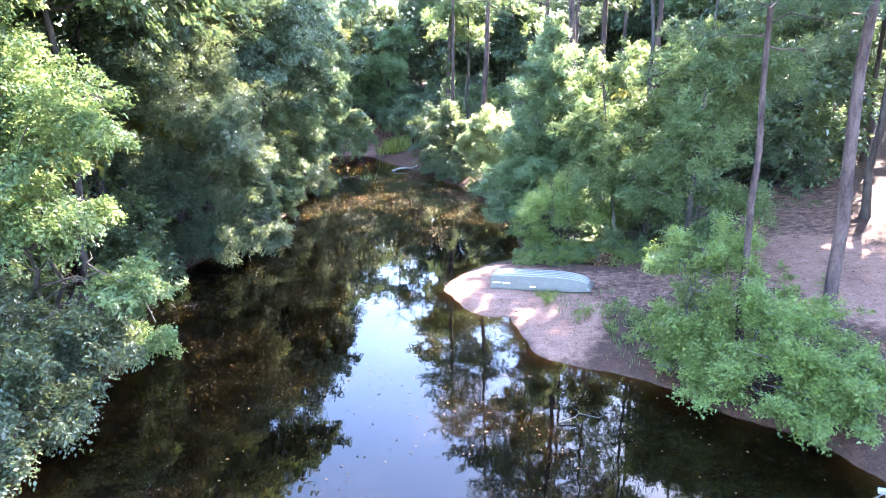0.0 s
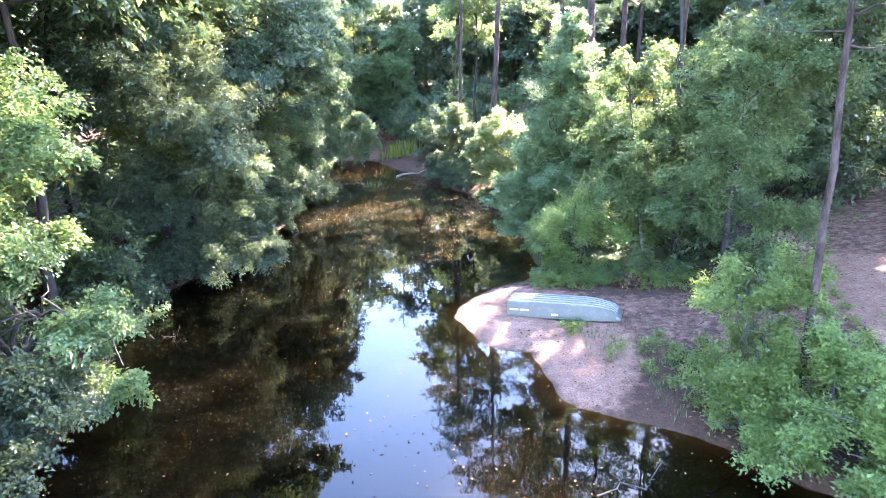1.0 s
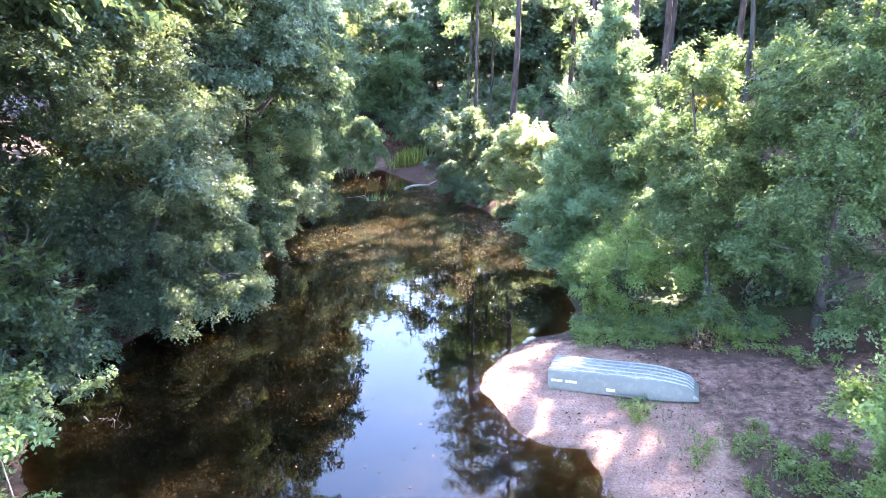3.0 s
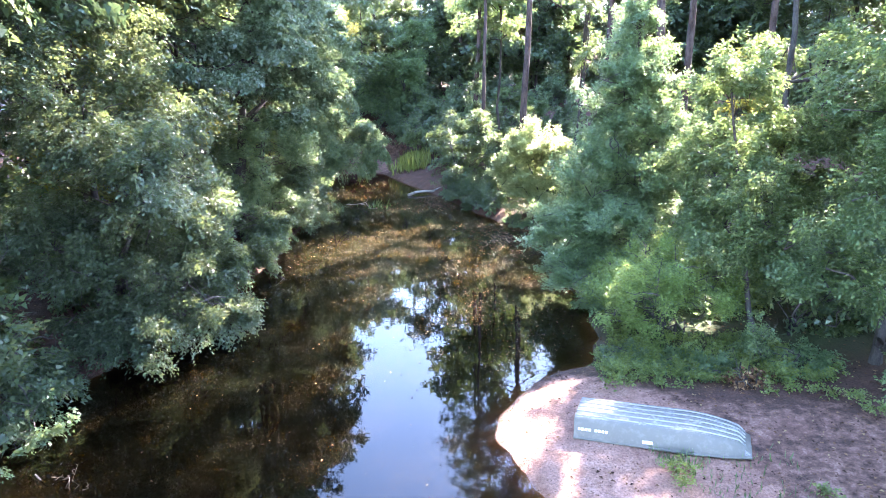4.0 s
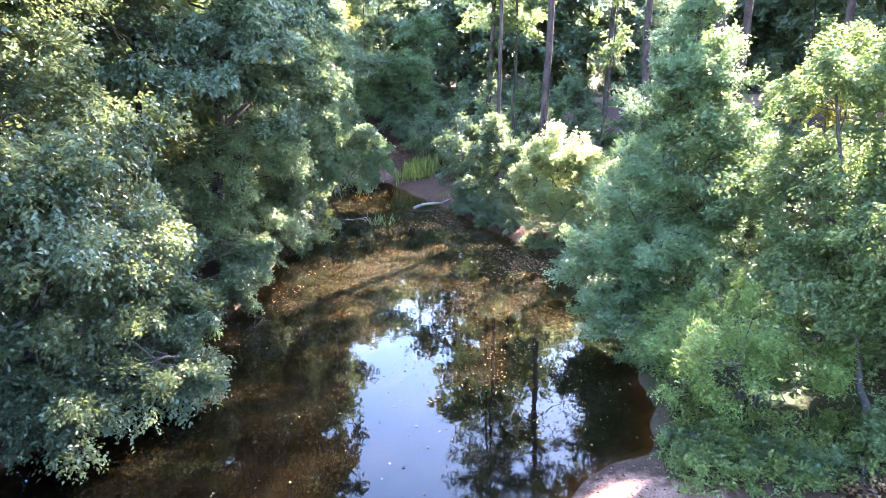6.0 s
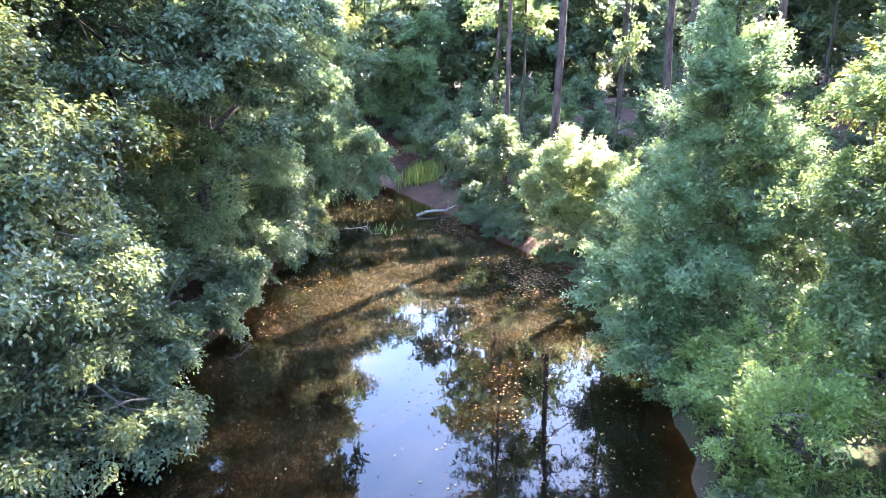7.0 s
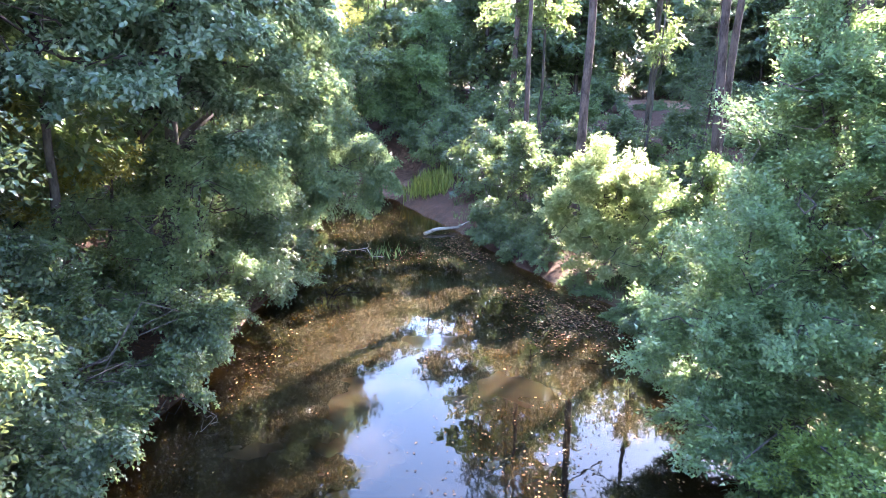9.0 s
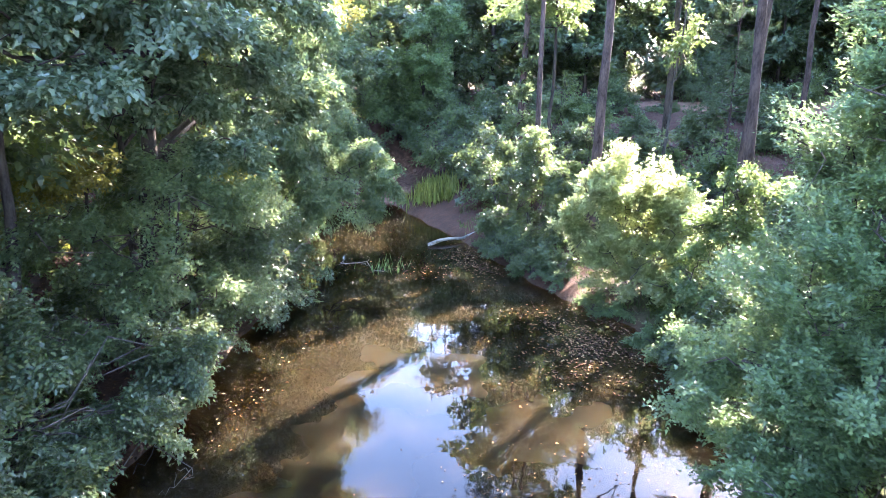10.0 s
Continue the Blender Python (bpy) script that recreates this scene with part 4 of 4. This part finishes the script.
for x, y, k, size in ((-12.6, 25.8, 0, 1.2), (-13.5, 27.5, 1, 1.5), (-13.6, 34.8, 0, 1.2), (-11.9, 26.6, 0, 0.7), (-11.2, 35.6, 0, 0.6), (-11.0, 37.0, 0, 0.55), (-10.9, 38.6, 0, 0.5), (-10.4, 34.6, 0, 0.45), (-10.5, 39.8, 0, 0.45), (-12.6, 40.2, 1, 0.9), (-13, 43.2, 0, 1.2), (-11.4, 53.6, 0, 1.1), (-11.0, 55.5, 1, 0.9), (-12, 60, 0, 1.2), (-12.5, 63.5, 1, 1.3),
                      (-12.6, 67, 0, 1.2), (-11.5, 71, 1, 1.2), (-10.6, 75, 0, 1.3), (-4.6, 71, 1, 1.0), (-5.4, 76, 0, 1.2), (-1.5, 66, 0, 1.3), (0.8, 61.5, 1, 1.2), (2.8, 58.5, 0, 1.1),
                      (4.3, 30.6, 2, 0.55), (5.5, 30.0, 2, 0.5), (6.5, 29.6, 2, 0.55), (7.7, 29.6, 1, 0.5), (8.8, 29.2, 2, 0.7), (9.9, 31.8, 1, 1.1), (11.6, 33, 0, 1.3), (8.7, 35.0, 2, 1.4), (10.3, 38.4, 2, 1.3), (12.4, 36.4, 1, 1.1), (6.2, 35.2, 2, 1.2), (5.4, 44.2, 0, 1.0), (7.6, 46.8, 2, 1.1), (8.8, 45.2, 2, 1.4), (4.8, 43.2, 2, 0.8), (4.7, 45.6, 2, 0.7), (4.9, 47.8, 2, 0.7), (-10.6, 44.4, 0, 0.7), (-10.6, 46.8, 1, 0.7), (-10.5, 50.8, 0, 0.7), (-10.6, 54.2, 1, 0.8), (-11.4, 57.6, 0, 0.9),
                      (6, 60, 0, 0.9), (7.5, 57.8, 1, 0.9), (9, 61, 0, 1.0), (8.5, 64.5, 1, 1.0), (6.5, 62.8, 0, 1.0), (11.2, 62.6, 1, 1.0), (12.5, 58.6, 0, 1.0), (9.8, 56.6, 1, 0.9), (8.6, 54.6, 0, 0.9), (5, 61.2, 1, 1.0), (5.4, 57.2, 0, 0.8), (11.4, 54.4, 0, 1.0), (-13, 11, 0, 1.2), (-14.5, 8, 1, 1.3), (-12.4, 5, 0, 1.0), (-15, 3, 1, 1.4), (-13.5, 0, 0, 1.3), (14, 10, 0, 1.1), (15.5, 6, 1, 1.2), (13.5, 3, 0, 1.2), (17, 12, 1, 1.3), (14.2, -1, 1, 1.2), (17.5, 8, 0, 1.3), (24, 62, 0, 1.0), (26.5, 68, 1, 1.1), (22, 66, 2, 1.2), (28, 74, 0, 1.2), (25, 77, 1, 1.2), (33, 80, 0, 1.3), (20.5, 71, 2, 1.3), (18.5, 63, 0, 1.0), (20, 58, 2, 1.2), (23.5, 71, 0, 0.9), (21, 76, 1, 1.1), (18, 76, 0, 1.2), (27, 83, 0, 1.3), (16.5, 58, 1, 1.0), (-8.2, 81, 0, 1.3), (-6.6, 84, 1, 1.3), (-9.8, 84, 0, 1.4), (-4.2, 80, 0, 1.2), (-11, 79, 1, 1.2), (0.4, 55.4, 0, 0.7), (-1.0, 58.2, 0, 0.7),
                      (-1.5, 70, 0, 1.3), (1, 72, 1, 1.3), (-3, 74, 0, 1.4), (3.5, 69, 0, 1.2), (0, 78, 0, 1.5), (4, 76, 1, 1.4), (19.6, 39.5, 0, 1.6), (23, 44, 1, 1.6), (18.8, 42, 0, 1.4), (1.3, 52.7, 0, 0.55), (0.4, 54.0, 0, 0.5), (-0.4, 55.6, 0, 0.55), (-1.1, 57.3, 0, 0.45), (2.4, 50.3, 2, 0.5), (3.2, 49.2, 2, 0.45), (-1.6, 58.4, 2, 0.45), (0.9, 53.2, 0, 0.4), (-0.1, 54.8, 2, 0.45), (4.2, 36.2, 2, 0.45), (4.2, 41.6, 2, 0.5), (4.1, 43.4, 2, 0.5), (4.0, 45.2, 0, 0.4), (3.9, 46.8, 2, 0.5), (-12.4, 28.6, 0, 0.6), (-11.6, 23.6, 0, 0.5), (22, 90, 0, 1.6), (26, 88, 1, 1.5), (29, 93, 0, 1.8), (18, 88, 0, 1.5)):
    planted(thicket[k], x, y, pick.uniform(0, 6.28), size)


# ---- the upturned boat ----
PAINT = painted_metal("grey_green_paint", (0.15, 0.145, 0.118), (0.19, 0.184, 0.155), 0.6)
BOTTOM = painted_metal("worn_boat_bottom", (0.17, 0.165, 0.14), (0.36, 0.355, 0.33), 0.55)
STRAKE = painted_metal("bare_aluminium_strake", (0.4, 0.4, 0.37), (0.2, 0.2, 0.18), 0.5)
WHITE = plain("white_decal", (0.8, 0.8, 0.78))


def boat():
    """A flat-bottomed aluminium boat lying keel up; x runs from stern to bow."""
    root = new("jon_boat")
    bx, by = 2.17, 26.95
    root.matrix_basis = pose(bx, by, height(bx + 0.3, by - 0.6) - 0.03, 0, -3.2, -20)
    length, n = 4.0, 28

    def section(f):
        bow = max(0.0, (f - 0.62) / 0.38)
        half = 0.70 - 0.20 * bow ** 2
        flat = 0.56 - 0.17 * bow ** 2
        top = 0.50 - 0.24 * bow ** 2 if f < 0.93 else 0.335 - (f - 0.93) / 0.07 * 0.26
        return f * length, half, flat, top

    z0 = 0.0
    outer, inner = [], []
    for i in range(n):
        x, half, flat, top = section(i / (n - 1))
        for grid, t in ((outer, 0.0), (inner, 0.035)):
            grid.append([(x, -half + t, z0), (x, -half + t + 0.01, z0 + 0.06), (x, -flat + t - 0.02, z0 + top - 0.05 - t), (x, -flat + t + 0.02, z0 + top - t), (x, 0, z0 + top + 0.012 - t),
                         (x, flat - t - 0.02, z0 + top - t), (x, flat - t + 0.02, z0 + top - 0.05 - t), (x, half - t - 0.01, z0 + 0.06), (x, half - t, z0)])
    V = np.array(outer + inner).reshape(-1, 3)
    k, off = 9, n * 9
    F = []
    for i in range(n - 1):
        for j in range(k - 1):
            a = i * k + j
            F += [(a, a + k, a + k + 1, a + 1), (off + a, off + a + 1, off + a + k + 1, off + a + k)]
        for j in (0, k - 1):
            a = i * k + j
            F.append((a, a + k, off + a + k, off + a) if j else (a, off + a, off + a + k, a + k))
    hull = part("hull", raw_mesh("hull", V, F), PAINT, root)
    hull.matrix_parent_inverse = Matrix()
    hull.data.materials.append(BOTTOM)
    for p in hull.data.polygons:
        if p.normal.z > 0.75:
            p.material_index = 1

    def slab(name, corners, thick, mat, label="", onto=None):
        """A plate from a polygon in the plane x = const, given some thickness."""
        bm = bmesh.new()
        face = bm.faces.new([bm.verts.new(c) for c in corners])
        res = bmesh.ops.extrude_face_region(bm, geom=[face])
        bmesh.ops.translate(bm, vec=thick, verts=[v for v in res["geom"] if isinstance(v, bmesh.types.BMVert)])
        bmesh.ops.recalc_face_normals(bm, faces=bm.faces)
        me = bpy.data.meshes.new(name)
        bm.to_mesh(me)
        bm.free()
        ob = part(name, me, mat, onto or root, label)
        ob.matrix_parent_inverse = Matrix()
        return ob

    for name, f, step in (("transom", 0.0, 0.03), ("bow_plate", 1.0, -0.03)):
        x, half, flat, top = section(f)
        slab(name, [(x, -half + 0.03, z0 + 0.01), (x, half - 0.03, z0 + 0.01), (x, flat - 0.03, z0 + top - 0.05), (x, -flat + 0.03, z0 + top - 0.05)], (step, 0, 0), PAINT)
    for k in range(5):
        w = -0.86 + 1.72 * k / 4
        path = []
        for i in range(n - 1):
            x, half, flat, top = section(i / (n - 1))
            path.append((x + 0.01, w * flat * 0.93, z0 + top + 0.008 + 0.012 * (1 - abs(w)), 0.017))
        v, fc = tubes([path], 6)
        part("strake", raw_mesh("strake", v, fc), STRAKE, hull, "worn bright aluminium strake").matrix_parent_inverse = Matrix()
    for s in (-1, 1):
        path = [(x, s * half, z0 + 0.02, 0.03) for x, half, flat, top in (section(i / (n - 1)) for i in range(n))]
        v, fc = tubes([path], 8)
        part("gunwale", raw_mesh("gunwale", v, fc), PAINT, root).matrix_parent_inverse = Matrix()

    def decal(x0, x1, low, high):
        def on_side(x, f):
            _, half, flat, top = section(x / length)
            return (x, -(half + (flat - half) * f) - 0.012, z0 + top * f)
        slab("decal", [on_side(x0, low), on_side(x1, low), on_side(x1, high), on_side(x0, high)], (0, 0.006, 0), WHITE, "white lettering worn to bars", hull)

    for a, b in ((0.10, 0.16), (0.18, 0.24), (0.26, 0.33), (0.35, 0.41), (0.50, 0.57), (0.59, 0.65), (0.67, 0.73), (0.75, 0.81)):
        decal(a, b, 0.42, 0.54)
    decal(1.62, 1.86, 0.20, 0.34)
    return tagged(root, "upturned grey-green aluminium flat-bottomed boat lying on the clay beach", "boat")


boat()

# ---- things in and by the water ----
def strewn(name, x, y, z, size, mat, label, category, curl=0.25):
    """Loose leaves lying flat, as one mesh."""
    n = len(x)
    az = rng.random(n) * 2 * math.pi
    axis = np.stack([np.cos(az), np.sin(az), rng.normal(size=n) * 0.12], 1)
    up = np.array([0, 0, 1.0]) + rng.normal(size=(n, 3)) * 0.12
    me = leaf_mesh(name, np.stack([x, y, z], 1), axis, up, size * (0.6 + 0.8 * rng.random(n)), size * (0.4 + 0.4 * rng.random(n)), curl)
    return tagged(part(name, me, mat), label, category, kind="stuff")


def cloud(n, cx, cy, rx, ry):
    d = rng.normal(size=(n, 2)) * 0.5
    return cx + d[:, 0] * rx, cy + d[:, 1] * ry


def on_water(clouds):
    x = np.concatenate([c[0] for c in clouds])
    y = np.concatenate([c[1] for c in clouds])
    clump = waves(x * 1.7, y * 1.3) + 0.5 * waves(x * 4.1, y * 3.7)
    ok = (land(x, y)[0] < -0.02) & (clump > -0.25 + rng.normal(size=len(x)) * 0.4)
    return x[ok], y[ok]


x, y = on_water([cloud(2600, 2.0, 47.2, 2.6, 3.4), cloud(1900, -1.8, 56.5, 2.3, 3.2), cloud(260, -6, 55, 3, 2.0), cloud(140, -8.6, 42, 1.2, 4)])
strewn("leaf_raft", x, y, x * 0 + 0.012, 0.10, LITTER, "brown fallen leaves floating in a raft on the creek", "leaves")
x, y = on_water([cloud(800, 0.0, 36.5, 3.8, 4.5), cloud(300, 1.5, 32, 2.5, 3.5), cloud(350, -2, 27, 9, 16), cloud(500, 2, 16, 8, 6)])
strewn("floating_leaves", x, y, x * 0 + 0.012, 0.075, LITTER, "scattered dark leaves floating on the still water", "leaves")
x, y = rng.uniform(-20, -9, 5200), rng.uniform(10, 60, 5200)
h, be, sg, va = land(x, y)
ok = (sg > 0.05)
strewn("leaf_litter", x[ok], y[ok], h[ok] + 0.015, 0.14, LITTER, "reddish leaf litter covering the forest bank", "leaves")
x, y = rng.uniform(0, 20, 9000), rng.uniform(14, 36, 9000)
h, be, sg, va = land(x, y)
ok = (sg > 0.1) & (waves(x * 1.9, y * 2.3) + rng.normal(size=len(x)) * 0.5 > -0.05 + 0.75 * ((x < 4.5) & (y < 28.5)))
strewn("leaf_litter", x[ok], y[ok], h[ok] + 0.012, 0.10, LITTER, "dry leaves and bark scraps on the clay", "leaves")


x, y = rng.uniform(0.2, 9, 5200), rng.uniform(17.5, 31, 5200)
h, be, sg, va = land(x, y)
ok = (sg > 0.05) & (waves(x * 1.2 + 2, y * 1.6) + rng.normal(size=len(x)) * 0.6 > 0.2)
strewn("bark_scraps", x[ok], y[ok], h[ok] + 0.012, 0.055, LITTER, "small dark scraps and twigs strewn on the beach", "litter", 0.1)


def blades(name, x, y, tall, mat, label, category):
    n = len(x)
    z = land(x, y)[0]
    az = rng.random(n) * 2 * math.pi
    leanv = 0.15 + 0.5 * rng.random(n)
    axis = np.stack([np.cos(az) * leanv, np.sin(az) * leanv, np.ones(n)], 1)
    up = np.stack([np.cos(az), np.sin(az), np.zeros(n)], 1)
    me = leaf_mesh(name, np.stack([x, y, np.maximum(z, 0) - 0.02], 1), axis, up, tall * (0.5 + 0.8 * rng.random(n)), tall * 0.09 * (0.6 + 0.8 * rng.random(n)), 0.2)
    return tagged(part(name, me, mat), label, category, kind="stuff")


def tufts(n, boxes):
    X, Y = [], []
    for x0, x1, y0, y1, share in boxes:
        m = int(n * share)
        a, b = rng.uniform(x0, x1, m), rng.uniform(y0, y1, m)
        ok = (waves(a * 1.5 + 3, b * 1.5) + rng.normal(size=m) * 0.35 > -0.05) & (land(a, b)[2] > 0.15)
        X.append(a[ok]), Y.append(b[ok])
    return np.concatenate(X), np.concatenate(Y)


def weeds(name, boxes, label, leaf=None):
    """Low broad-leaved plants, as one mesh."""
    lobes = []
    for x0, x1, y0, y1, n in boxes:
        for k in range(n):
            x, y = rng.uniform(x0, x1), rng.uniform(y0, y1)
            r = rng.uniform(0.16, 0.42)
            h, be, sg, va = land(np.array([x]), np.array([y]))
            if sg[0] > 0.2:
                lobes.append((x, y, h[0] + r * 0.55, r, r, r * 0.8))
    b, a, u, s, w = foliage(lobes, 170, 0.085, 0.55, 0.05, 6, 0.22)
    return tagged(part(name, leaf_mesh(name, b, a, u, s, w), leaf or LEAF_MAPLE), label, "weeds", kind="stuff")


weeds("weeds", [(3.4, 8.6, 28.6, 31.4, 110), (3.9, 4.9, 24.2, 25.0, 3), (6.5, 9.5, 27.6, 29.4, 10), (5.0, 6.8, 21.0, 24.2, 6), (6, 10, 18.2, 22.4, 70), (9, 14, 20, 30, 16), (3.8, 6, 31.5, 36, 20), (4.2, 8, 43, 51, 60)], "low green weeds at the edge of the clay", LEAF_SAPLING)
weeds("weeds", [(-10.9, -9.6, 33, 42, 60), (-10.6, -9.2, 42, 58, 80), (-12.6, -9.6, 10, 30, 50)], "low dark weeds hanging over the foot of the shaded bank", LEAF_ALDER)
x, y = tufts(22000, [(3.2, 9, 29.1, 31.6, 0.14), (4.2, 6.6, 21.5, 25.6, 0.02), (3.6, 4.6, 25.0, 26.2, 0.01), (5.5, 10, 18.5, 22, 0.08), (9, 20, 34, 58, 0.5), (2, 20, 56, 70, 0.4), (2, 7, 42, 58, 0.25), (-3, 4, 54, 66, 0.2)])
blades("grass", x, y, 0.24, GRASS, "green grass and weeds on the bank", "grass")
x, y = cloud(700, -4.6, 68.0, 1.4, 1.6)
blades("reeds", x, y, 1.1, REED, "bright sunlit reeds on the mud spit", "grass")
x, y = cloud(34, -6.1, 54.6, 0.8, 0.7)
blades("reeds", x, y, 0.55, GRASS, "thin green reeds standing in the creek", "grass")


def stick(name, label, points, mat, category="branch", twigs=0):
    root = new(name)
    root.matrix_basis = pose(*points[0][:3])
    paths = [points]
    for k in range(twigs):
        q = points[1 + k % (len(points) - 1)]
        d = unit(sphere_dirs(1)[0] * [1, 1, 0.5] + np.array([0.2, 0, 0.1])) * (0.3 + 0.5 * rng.random())
        paths.append(bent(q[:3], (q[0] + d[0], q[1] + d[1], max(0.03, q[2] + d[2])), q[3] * 0.6, 0.006, 5, 0.9))
    v, f = tubes(paths, 7)
    part("stem", raw_mesh("stem", v, f), mat, root, smooth=True)
    return tagged(root, label, category)


stick("fallen_log", "pale weathered log lying half in the water", bent((-4.4, 58.8, 0.07), (-1.2, 61.2, 0.42), 0.10, 0.06, 7, 0.3), WOOD_GREY, "log")
stick("fallen_branch", "thin stick lying across the shallow water", bent((-8.2, 55.4, 0.05), (-6.0, 54.2, 0.07), 0.03, 0.015, 6, 0.5), WOOD_GREY, twigs=3)
stick("dead_branch", "bare grey twigs sticking out of the bank into the water", bent((-10.3, 40.8, 1.3), (-8.5, 38.3, 0.06), 0.03, 0.008, 7, 0.8), BARK_GREY, twigs=12)
stick("dead_branch", "bare grey twigs sticking out of the bank into the water", bent((-10.4, 24.6, 0.12), (-9.0, 24.2, 0.05), 0.022, 0.007, 7, 0.9), BARK_GREY, twigs=9)
stick("fallen_branch", "thin bare branch lying in dark water by the beach", bent((3.0, 15.8, 0.04), (4.8, 17.1, 0.06), 0.022, 0.008, 7, 0.7), BARK_GREY, twigs=4)
stick("driftwood", "pale driftwood branch at the water's edge", bent((9.4, 12.8, 0.12), (11.2, 11.6, 0.5), 0.07, 0.04, 6, 0.4), WOOD_GREY, "branch", twigs=2)
stick("fallen_branch", "crooked dead branch under the trees", bent((10.4, 40.6, 1.0), (12.6, 43.2, 1.9), 0.07, 0.03, 7, 0.8), WOOD_GREY, twigs=5)
broadleaf("dead_shrub", "small withered shrub with reddish-brown leaves beside the boat", "bush", (6.9, 28.6), [(6.9, 28.5, 0.75, 0.55, 0.5, 0.45)], LITTER, BARK_GREY, size=0.12, per_m2=200, trunk_r=0.02, stems=3)
